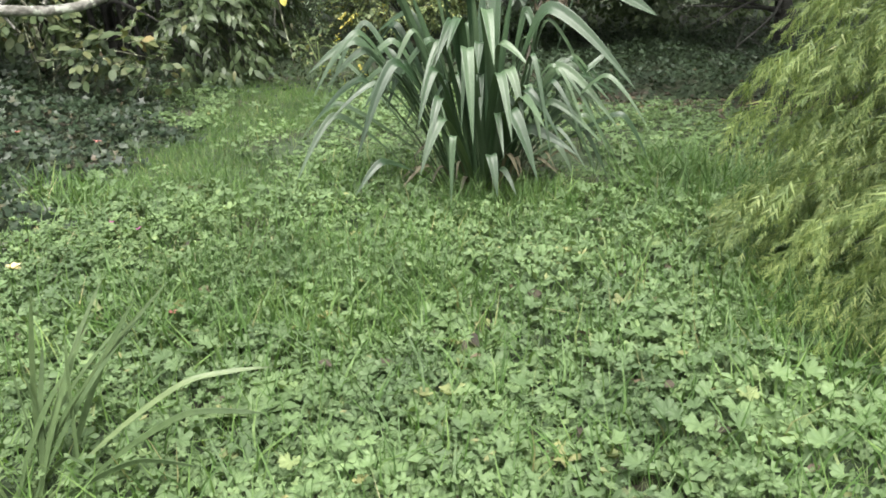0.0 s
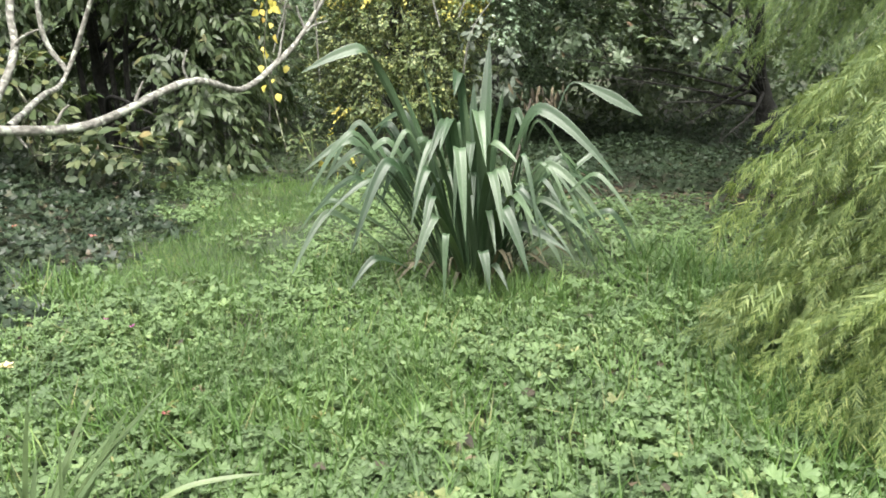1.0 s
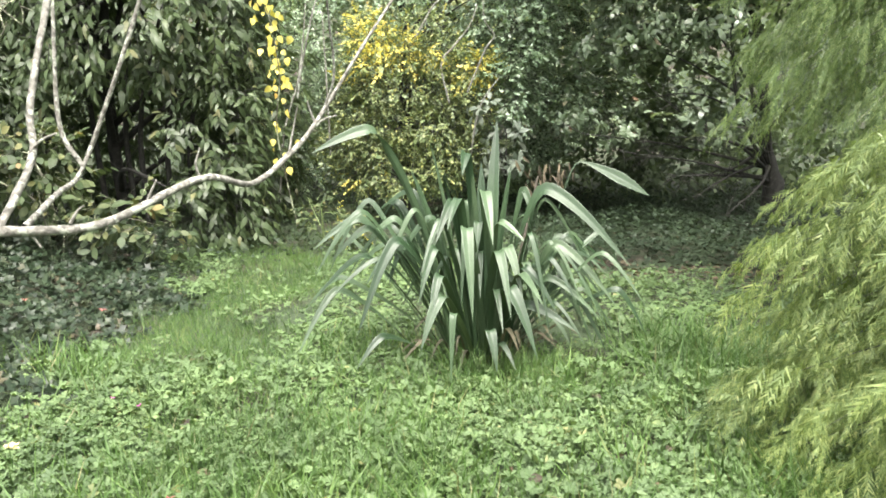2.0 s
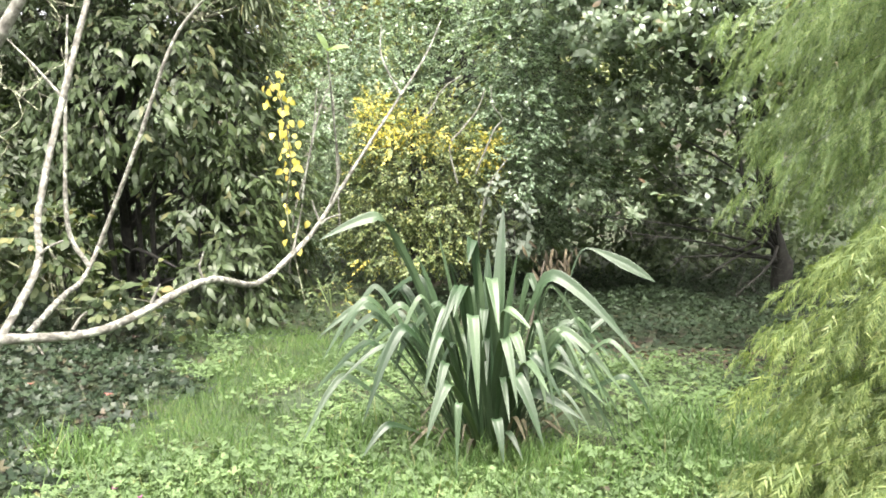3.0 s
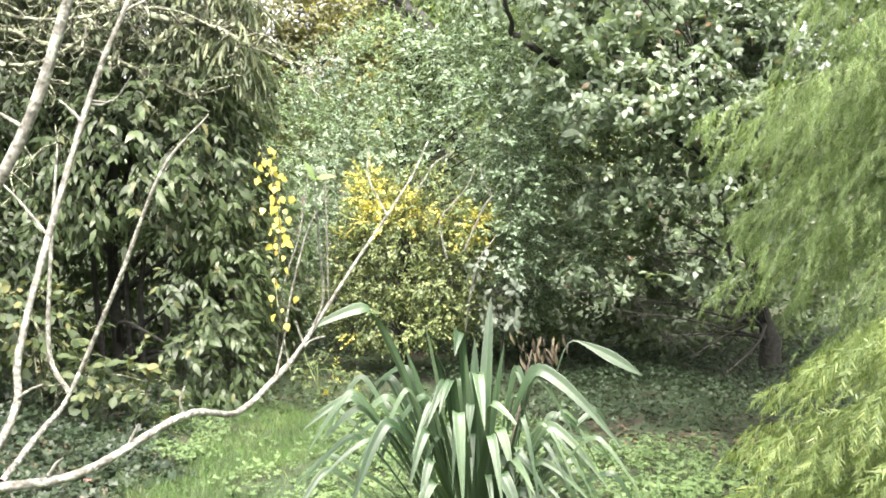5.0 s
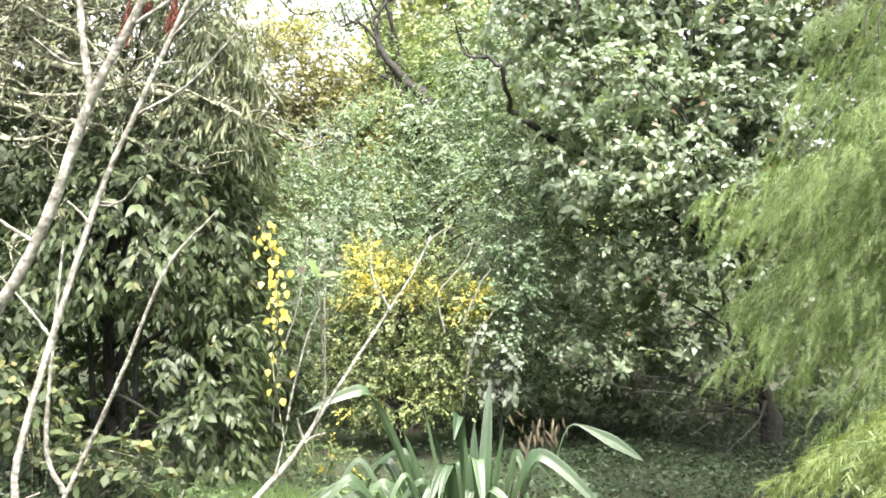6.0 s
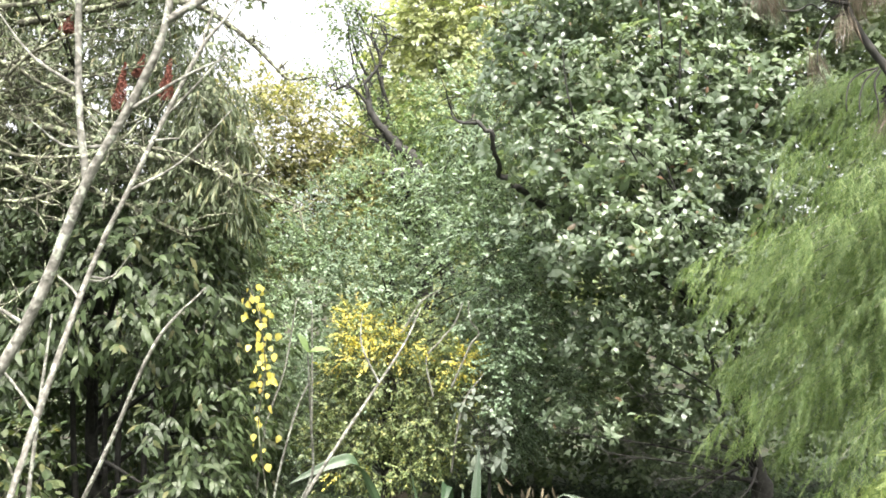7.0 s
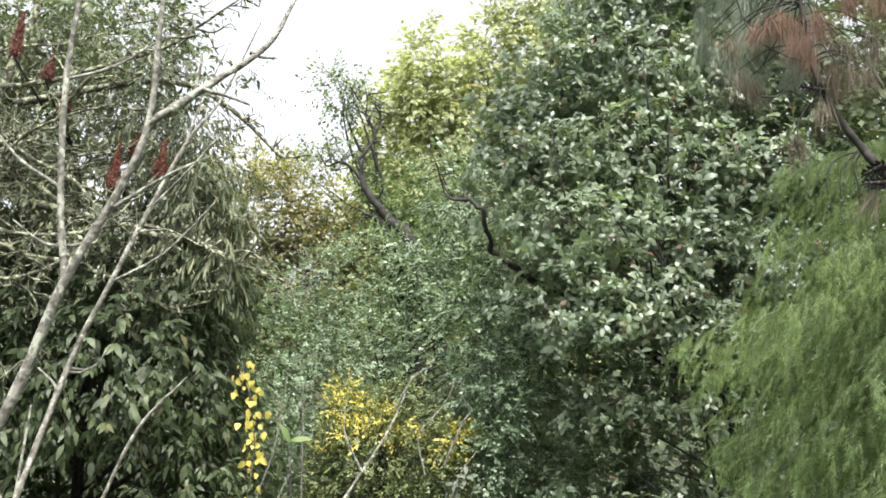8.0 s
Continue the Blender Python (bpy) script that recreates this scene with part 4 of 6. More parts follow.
def make_blue_trees():
    lumps = ((-1.2, 12.4, 2.6, 1.3, 1.0, 1.1), (0.3, 12.6, 2.8, 1.4, 1.0, 1.2), (-0.6, 12.9, 3.7, 1.5, 1.0, 0.9), (1.0, 12.6, 1.6, 1.0, 0.9, 1.2), (-1.9, 12.6, 1.6, 0.9, 0.9, 1.1), (-0.3, 12.6, 1.3, 1.2, 0.8, 1.1), (1.25, 11.7, 2.7, 0.6, 0.5, 0.9), (1.7, 11.5, 1.7, 0.6, 0.5, 0.8), (1.15, 11.9, 3.7, 0.6, 0.5, 0.6), (0.85, 11.5, 1.0, 0.5, 0.4, 0.6), (0.6, 10.9, 3.1, 0.5, 0.35, 0.6), (0.85, 10.8, 2.4, 0.45, 0.35, 0.6), (0.75, 10.9, 1.8, 0.4, 0.35, 0.6), (0.82, 10.0, 2.9, 0.26, 0.25, 0.5), (0.95, 10.0, 2.25, 0.3, 0.25, 0.45), (0.85, 10.1, 1.6, 0.26, 0.25, 0.4))
    leafy("small_leaved_tree", "bushy tree with small glossy bluish-green leaves", "tree", [(-0.4, 13.0, 0), (-0.5, 13.0, 1.5), (-0.5, 12.9, 3.2)], (0.1, 0.08, 0.03), lumps, 9400, ROUNDED, 0.047, 9, 0.26, 0.2, 0.55, M_BLUE, M_DARKBARK, 0.016)


def make_pale_tree():
    """The spreading tree with broad pale leaves and low bare limbs."""
    lumps = ((2.1, 9.5, 3.05, 1.2, 0.9, 0.53, 1), (3.5, 9.5, 2.75, 1, 0.9, 0.44, 0.6), (2, 10, 2.1, 0.75, 0.8, 0.38, 0.5), (2.9, 9.6, 2.15, 0.8, 0.7, 0.28, 0.2), (2.6, 9.6, 1.12, 0.9, 0.6, 0.2, 0.16), (1.6, 10, 1.2, 0.65, 0.6, 0.3, 0.2), (4.1, 9.4, 1.7, 0.9, 0.7, 0.38, 0.4), (1.9, 9.7, 4, 1.1, 1, 0.56, 1), (1.65, 9.6, 3.6, 0.5, 0.6, 0.38, 0.7),
             (3.3, 9.8, 3.7, 1.2, 1, 0.5, 1), (2.3, 10, 4.9, 1.3, 1.1, 0.62, 1), (1.25, 10, 4.9, 0.75, 0.7, 0.56, 1), (1.3, 10.2, 5.5, 0.7, 0.7, 0.5, 1), (3.6, 10.1, 4.7, 1.3, 1.1, 0.69, 1), (2.9, 10.2, 5.9, 1.4, 1.1, 0.75, 1), (1.9, 10.2, 6.1, 0.9, 0.8, 0.62, 1), (4, 10.4, 6.2, 1.2, 1.1, 1, 1), (2.3, 10.3, 6.9, 0.9, 0.9, 0.75, 1), (3.5, 10.4, 7.3, 1.1, 1, 0.88, 1))
    tree = leafy("broad_leaved_tree", "spreading tree with broad pale green oval leaves, dark low limbs", "tree", [(3.87, 10.4, -0.1), (3.85, 10.4, 0.4), (3.7, 10.3, 1.0), (3.45, 10.2, 2.6), (3.2, 10.2, 4.8)], (0.15, 0.12, 0.045, 0.035, 0.02),
                 lumps, 7000, BROAD, 0.094, 8, 0.09, 0.02, 0.6, M_PALE, M_DARKBARK, 0.018, shell=0.95, limb_n=1, single=280, spread=1.0, ring=0.25)
    # low limbs that leave the trunk almost level, dark and bare, with fine twigs
    for k, (ex, ey, ez) in enumerate(((1.9, 9.4, 0.86), (2.4, 9.2, 0.62), (2.7, 9.3, 1.0), (1.5, 9.6, 1.05), (3.0, 9.4, 0.18), (2.7, 9.4, 0.4), (2.2, 9.5, 1.5), (3.3, 9.6, 1.0), (2.9, 9.5, 0.7))):
        end = np.array((ex, ey, ez))
        root = np.array((3.82 - 0.01 * k, 10.35, 0.42 + 0.05 * k))
        mid = 0.5 * (root + end) + (0.0, 0.0, 0.1 - 0.02 * k) + rng.normal(size=3) * 0.06
        ch = [(*tube([root, mid, end], (0.028, 0.012, 0.004), 6, 6, 0.08), 0)]
        line = smooth_line([root, mid, end], 6)
        A = line[rng.integers(4, len(line), 16)]
        B = A + unit(ball(16) * (1.4, 1.2, 0.8) + unit(end - root)) * rng.uniform(0.15, 0.55, 16)[:, None]
        ch.append((*rods(A, B, 0.0045), 0))
        C = A + (B - A) * 0.55
        ch.append((*rods(C, C + ball(16) * 0.16, 0.0025), 0))
        part("low_limb", ch, [M_DARKBARK], tree, smooth=True)
    for x, y, lean in ((3.3, 10.0, -0.1), (3.5, 10.1, 0.1), (3.1, 9.9, -0.3)):
        part("stem", [(*tube([(3.8, 10.38, 0.5), (x + 0.15, y, 1.3), (x, y, 2.4), (x + lean, y, 3.8)], (0.025, 0.022, 0.016, 0.008), 6, 5, 0.08), 0)], [M_DARKBARK], tree, smooth=True)
    # thin dark branches in front of the leaves, and one thick crooked limb
    for pts in (((2.93, 9.70, 3.24), (2.52, 9.15, 3.66), (1.92, 9.10, 4.24)), ((2.74, 9.70, 4.65), (2.49, 9.15, 5.30), (2.44, 9.10, 5.92)), ((2.88, 9.70, 4.13), (2.68, 9.15, 4.80), (2.72, 9.10, 5.67)), ((2.35, 9.70, 3.42), (1.79, 9.15, 3.93), (1.31, 9.10, 4.19)), ((2.59, 9.70, 3.24), (2.26, 9.15, 3.75), (2.02, 9.10, 4.16)), ((2.86, 9.70, 3.05), (2.63, 9.15, 3.45), (2.40, 9.10, 4.10)), ((1.98, 9.70, 3.87), (1.53, 9.15, 4.42), (1.42, 9.10, 5.15)), ((2.71, 9.70, 3.24), (2.41, 9.15, 3.87), (2.30, 9.10, 4.47))):
        ch = [(*tube(((3.55, 10.2, pts[0][2] - 0.5), *pts), (0.02, 0.014, 0.011, 0.005), 6, 5, 0.12), 0)]
        A = smooth_line(pts, 6)[rng.integers(2, 12, 7)]
        ch.append((*rods(A, A + unit(ball(7) + (-0.4, -0.3, 0.5)) * rng.uniform(0.1, 0.4, 7)[:, None], 0.004), 0))
        part("branch", ch, [M_DARKBARK], tree, smooth=True)
    line = smooth_line(((3.6, 10.25, 1.9), (2.4, 10.2, 3.0), *((1.39, 10.00, 3.47), (0.99, 9.50, 3.63), (0.82, 9.75, 3.85), (0.67, 9.30, 4.17), (0.52, 9.30, 4.30), (0.31, 9.75, 4.48), (0.19, 9.50, 4.73))), 3)
    line[2:] += rng.normal(size=(len(line) - 2, 3)) * 0.03
    ch = [(*tube(line, (0.045, 0.036, 0.03, 0.02, 0.007), 8, 3, 0.3), 0)]
    A = line[rng.integers(8, len(line), 16)]
    ch.append((*rods(A, A + unit(ball(16) + (-0.2, -0.3, 0.3)) * rng.uniform(0.12, 0.4, 16)[:, None], 0.007), 0))
    part("limb", ch, [M_DARKBARK], tree, "thick dark crooked limb", smooth=True)


def make_lichen_tree():
    """Arching lichened boughs with hanging narrow leaves over the dark shrub, and its tall crown."""
    lumps = ((-2.3, 9.0, 4.0, 0.6, 0.5, 0.7), (-3.9, 9.8, 4.9, 1.3, 0.9, 0.9), (-5.2, 9.8, 4.4, 1.3, 0.9, 1.2), (-2.9, 9.6, 5.6, 1.0, 0.8, 0.7), (-4.6, 9.9, 6.2, 1.6, 1.1, 0.9), (-2.3, 9.1, 3.3, 0.4, 0.4, 0.5), (-2.25, 9.0, 4.7, 0.4, 0.4, 0.5), (-3.4, 8.9, 3.9, 0.9, 0.35, 0.6), (-4.4, 8.9, 4.2, 0.9, 0.35, 0.7))
    tree = leafy("lichened_tree", "old tree with grey lichened boughs and narrow hanging leaves", "tree", [(-6.4, 9.4, 0), (-6.2, 9.3, 2.2), (-5.4, 9.2, 3.9), (-4.6, 9.2, 5.2), (-4.2, 9.3, 6.6)], (0.2, 0.16, 0.11, 0.07, 0.03),
                 lumps, 2100, POINTED, 0.08, 8, 0.4, 0.8, 0.35, M_NARROW, M_MOSSBARK, 0.025, shell=0.8, limb_n=3)
    # willowy strands: long narrow leaves that hang from arching twigs
    P, N = crown_points(((-2.3, 9.0, 4.55, 0.32, 0.3, 0.4), (-2.1, 8.95, 4.1, 0.32, 0.3, 0.45), (-2.45, 9.0, 3.75, 0.4, 0.3, 0.3), (-2.75, 9.1, 4.9, 0.35, 0.3, 0.35), (-1.95, 9.0, 3.6, 0.25, 0.25, 0.25)), 330, 0.8)
    (V, T), (A, B) = sprays(P, N, oval(0.12, 3, 0.1, 0.12), 0.135, 13, 0.42, 1.5, 0.2, 0.4, 0.3)
    part("hanging_foliage", [(V, T, 0), (*rods(A, B, 0.004), 1)], [M_NARROW, M_MOSSBARK], tree, "long narrow pale hanging leaves", kind="stuff")
    def crooked_line(start, heading, length, n=9, wild=0.28, sag=0.0):
        p, d, out = np.array(start, float), unit(np.array(heading, float)), [np.array(start, float)]
        for k in range(n):
            d = unit(d + rng.normal(size=3) * wild * (1, 0.7, 1) + (0, 0, sag))
            p = p + d * length / n
            out.append(p)
        return np.array(out)

    def bough(line, r, sides, spread):
        ch = [(*tube(line, (r, r * 0.8, r * 0.6, r * 0.25), 7, 3, 0.16), 0)]
        for j in range(sides):
            a = line[rng.integers(2, len(line))]
            side = crooked_line(a, ball(1)[0] * (0.7, 0.5, 0.7) + (0.6, -0.2, 0.05), rng.uniform(0.3, 0.8) * spread, 6, 0.5)
            ch.append((*tube(side, (r * 0.45, r * 0.28, r * 0.12), 5, 2, 0.15), 0))
            A = side[rng.integers(1, len(side), 7)]
            B = A + unit(ball(7) + (0.3, -0.2, 0)) * rng.uniform(0.06, 0.26, 7)[:, None]
            ch.append((*rods(A, B, 0.007), 0))
        # tufts of lichen sit on the upper side
        n = 60
        L = line[rng.integers(0, len(line) - 1, n)] + rng.normal(size=(n, 3)) * (0.05, 0.02, 0.02) + (0, -0.2 * r, 0.8 * r)
        ch.append((*scatter(ROUNDED, frames(L, ball(n) + (0, 0, 0.6), ball(n), rng.uniform(0.02, 0.05, n))), 1))
        part("bough", ch, [M_MOSSBARK, M_LICHEN], tree, "crooked bough grey with lichen", smooth=True)

    # the large ones, which stand clear of the leaves
    bough(smooth_line([(-5.2, 8.9, 4.5), (-3.51, 8.6, 3.99), (-2.94, 8.6, 3.84), (-2.56, 8.6, 3.74), (-2.13, 8.6, 3.68), (-1.75, 8.6, 3.47), (-1.25, 8.6, 3.28)], 4), 0.045, 16, 0.8)
    bough(smooth_line([(-4.3, 9.2, 5.3), (-2.9, 8.9, 5.45), (-2.5, 8.8, 5.39), (-2.24, 8.8, 5.32), (-1.81, 8.8, 5.02), (-1.41, 8.8, 4.62), (-1.31, 8.8, 4.66)], 4), 0.04, 8, 0.5)
    bough(smooth_line([(-5.4, 8.9, 3.7), (-4.1, 8.6, 3.64), (-3.79, 8.6, 3.51), (-3.32, 8.6, 3.45), (-2.79, 8.6, 3.24), (-2.35, 8.6, 3.02), (-1.98, 8.6, 3.09)], 4), 0.04, 16, 0.8)
    bough(smooth_line([(-5.3, 8.9, 4.6), (-4.2, 8.7, 4.37), (-3.81, 8.7, 4.27), (-3.35, 8.7, 3.92), (-3.1, 8.7, 3.86)], 4), 0.04, 14, 0.8)
    for k, (z, reach, rise) in enumerate(((3.4, 3.3, 0.0), (3.5, 3.7, 0.03), (3.6, 3.4, 0.05), (3.75, 3.2, 0.02), (3.8, 3.7, 0.06), (3.95, 3.0, 0.0), (4.0, 3.6, 0.1), (4.3, 3.2, 0.15), (4.4, 3.0, 0.0), (4.5, 3.4, 0.1), (4.8, 3.0, 0.1), (5.1, 3.4, 0.1), (5.4, 2.8, 0.2))):
        bough(crooked_line((-5.6 + 0.06 * k, 8.6 + 0.12 * (k % 3), z), (1, -0.2, rise), reach, 11, 0.18, -0.02), 0.015 + 0.006 * (k % 4), 15, 0.9)


def make_sumac():
    tree = thing("plumed_tree", "slender tree with upright dark red flower plumes", "tree")
    part("trunk", [(*tube([(-4.6, 10.6, 0), (-4.5, 10.5, 3.0), (-4.2, 10.3, 5.2), (-4.0, 10.2, 6.2)], (0.09, 0.07, 0.05, 0.02), 7, 5), 0)], [M_DARKBARK], tree, smooth=True)
    for x, y, z, h in ((-2.91, 8.35, 4.12, 0.46), (-2.73, 8.35, 4.45, 0.22), (-2.48, 8.35, 4.23, 0.39), (-3.97, 8.35, 5.46, 0.46), (-3.64, 8.35, 5.21, 0.26), (-3.44, 8.35, 4.88, 0.17)):
        limb = part("limb", [(*tube([(-4.3, 10.35, z - 1.2), (0.5 * (x - 4.3), 10.0, z - 0.4), (x, y, z)], (0.03, 0.02, 0.01), 5, 4), 0)], [M_DARKBARK], tree, smooth=True)
        n = 900
        s = rng.random(n) ** 1.2
        a, wide = rng.uniform(0, 6.28, n), 0.085 * np.sqrt(rng.random(n)) * (1.02 - s) * np.minimum(1, 0.45 + 4 * s)
        P = np.array((x, y, z)) + np.stack((wide * np.cos(a) + 0.05 * s, wide * np.sin(a), s * h), 1)
        D = unit(np.stack((rng.normal(size=n) * 0.3, rng.normal(size=n) * 0.3, np.ones(n)), 1))
        part("plume", [(*scatter(SMALL, frames(P, D, ball(n), rng.uniform(0.018, 0.038, n))), 0)], [M_RED], limb, "dark red upright flower plume", kind="stuff")
    P, N = crown_points(((-4.3, 10.3, 5.6, 1.1, 0.9, 0.9), (-3.2, 10.0, 4.9, 0.9, 0.8, 0.5), (-5.2, 10.2, 5.2, 0.9, 0.8, 0.9), (-4.7, 10.5, 6.7, 1.3, 0.8, 0.8), (-3.5, 10.4, 6.3, 0.8, 0.6, 0.7)), 520, 0.6)
    (V, T), (A, B) = sprays(P, N, POINTED, 0.1, 11, 0.5, 0.5, 0.6)
    part("crown", [(V, T, 0), (*rods(A, B, 0.005), 1)], [M_SHADE, M_DARKBARK], tree, kind="stuff")


def make_far_trees():
    # old crooked tree with a dark fork against the sky
    crooked = leafy("crooked_tree", "crooked dark-trunked tree with a thin crown against the sky", "tree", [(-0.2, 16.2, 0), (-0.1, 16.2, 3.2), (-0.4, 16.0, 4.6), (-0.8, 15.9, 5.5), (-0.7, 15.8, 6.3)], (0.28, 0.22, 0.15, 0.08, 0.02),
          ((-0.9, 16.4, 5.0, 1.5, 1.0, 0.9), (-1.35, 15.8, 7.9, 0.5, 0.5, 0.4), (-1.6, 15.8, 8.3, 0.4, 0.4, 0.3), (-0.2, 15.8, 6.0, 1.0, 0.8, 0.8), (-1.9, 15.8, 6.7, 0.6, 0.5, 0.35), (0.6, 15.9, 5.2, 1.3, 1.0, 1.0), (-1.3, 15.6, 6.9, 0.4, 0.3, 0.3), (-0.5, 15.2, 5.4, 0.8, 0.5, 0.7), (-1.2, 15.2, 5.2, 0.6, 0.5, 0.5), (0.2, 15.2, 5.6, 0.7, 0.5, 0.6)), 2400, SMALL, 0.075, 7, 0.4, 0.2, 0.5, M_FAR, M_DARKBARK, 0.045, shell=0.9)
    for pts, r in ((((0.4, 14.8, 3.0), (-0.17, 14.6, 4.94), (-0.49, 14.6, 5.32), (-0.75, 14.6, 5.63), (-0.97, 14.6, 5.96), (-1.0, 14.6, 6.2), (-1.1, 14.6, 6.5)), 0.12), (((-0.1, 14.6, 4.92), (-0.45, 14.6, 4.84), (-0.98, 14.6, 4.88)), 0.07), (((-0.52, 14.6, 4.86), (-0.66, 14.6, 5.3), (-1.09, 14.6, 5.54)), 0.07),
                   (((-0.97, 14.6, 5.98), (-1.2, 14.6, 6.28), (-1.42, 14.6, 6.36), (-1.62, 14.6, 6.3), (-1.8, 14.6, 6.62)), 0.03), (((-1.08, 14.6, 6.4), (-0.85, 14.6, 6.7), (-0.79, 14.6, 6.95), (-0.95, 14.6, 7.15), (-0.92, 14.6, 7.7)), 0.03), (((-0.82, 14.6, 6.85), (-0.7, 14.6, 7.1), (-0.72, 14.6, 7.4)), 0.02)):
        ch = [(*tube(pts, (r, r * 0.75, r * 0.5, r * 0.15), 7, 6, 0.22), 0)]
        line = smooth_line(pts, 6)
        A = line[rng.integers(5, len(line), 13)]
        ch.append((*rods(A, A + unit(ball(13) + (0, 0, 0.4)) * rng.uniform(0.2, 0.7, 13)[:, None], 0.013), 0))
        part("limb", ch, [M_DARKBARK], crooked, smooth=True)
    leafy("golden_tree", "distant rounded tree with thin gold and olive foliage", "tree", [(-3.2, 15.2, 0), (-3.1, 15.1, 2.5), (-3.0, 15.0, 5.5)], (0.16, 0.12, 0.04),
          ((-3.0, 15.0, 5.4, 1.3, 1.0, 1.2), (-3.4, 15.0, 4.0, 1.4, 1.0, 1.0), (-1.9, 15.0, 4.4, 1.0, 0.9, 1.0), (-2.3, 15.0, 5.5, 0.8, 0.7, 0.8), (-1.4, 15.1, 4.9, 0.7, 0.6, 0.6)), 4300, SMALL, 0.082, 7, 0.4, 0.1, 0.5, M_FARGOLD, M_DARKBARK, 0.04, shell=0.7)
    for x, y, h in ((0.3, 24.0, 12.9), (1.9, 25.0, 14.0), (3.4, 25.0, 15.3), (5.0, 26.0, 16.2), (-1.0, 25.0, 12.1)):
        leafy("poplar", "tall distant tree with pale lime-yellow foliage", "tree", [(x, y, 0), (x, y, h * 0.5), (x + 0.1, y, h * 0.92)], (0.25, 0.15, 0.03),
              tuple((x + rng.normal() * 0.35, y, h * f, 1.1 * (1.1 - f * 0.5), 1.0, h * 0.16) for f in (0.35, 0.5, 0.65, 0.78, 0.88)), 2200, SMALL, 0.18, 7, 0.6, 0.4, 0.4, M_FARLIME, M_MOSSBARK, 0.05, shell=0.8, group="tall trees behind the garden")
    leafy("dark_trunk_tree", "tall dark-trunked tree with pale green leaves behind the shrubs", "tree", [(1.7, 14.7, 0), (1.7, 14.5, 2.2), (1.6, 13.2, 3.9), (1.5, 12.5, 4.5), (1.35, 12.2, 5.0)], (0.07, 0.07, 0.07, 0.05, 0.03),
          ((0.9, 12.1, 5.1, 1.0, 0.8, 0.8), (1.8, 12.3, 4.4, 1.0, 0.9, 0.8), (0.5, 12.2, 4.0, 0.9, 0.8, 0.7)), 1300, POINTED, 0.085, 6, 0.35, 0.3, 0.5, M_BLUE, M_DARKBARK, 0.045, shell=0.8)


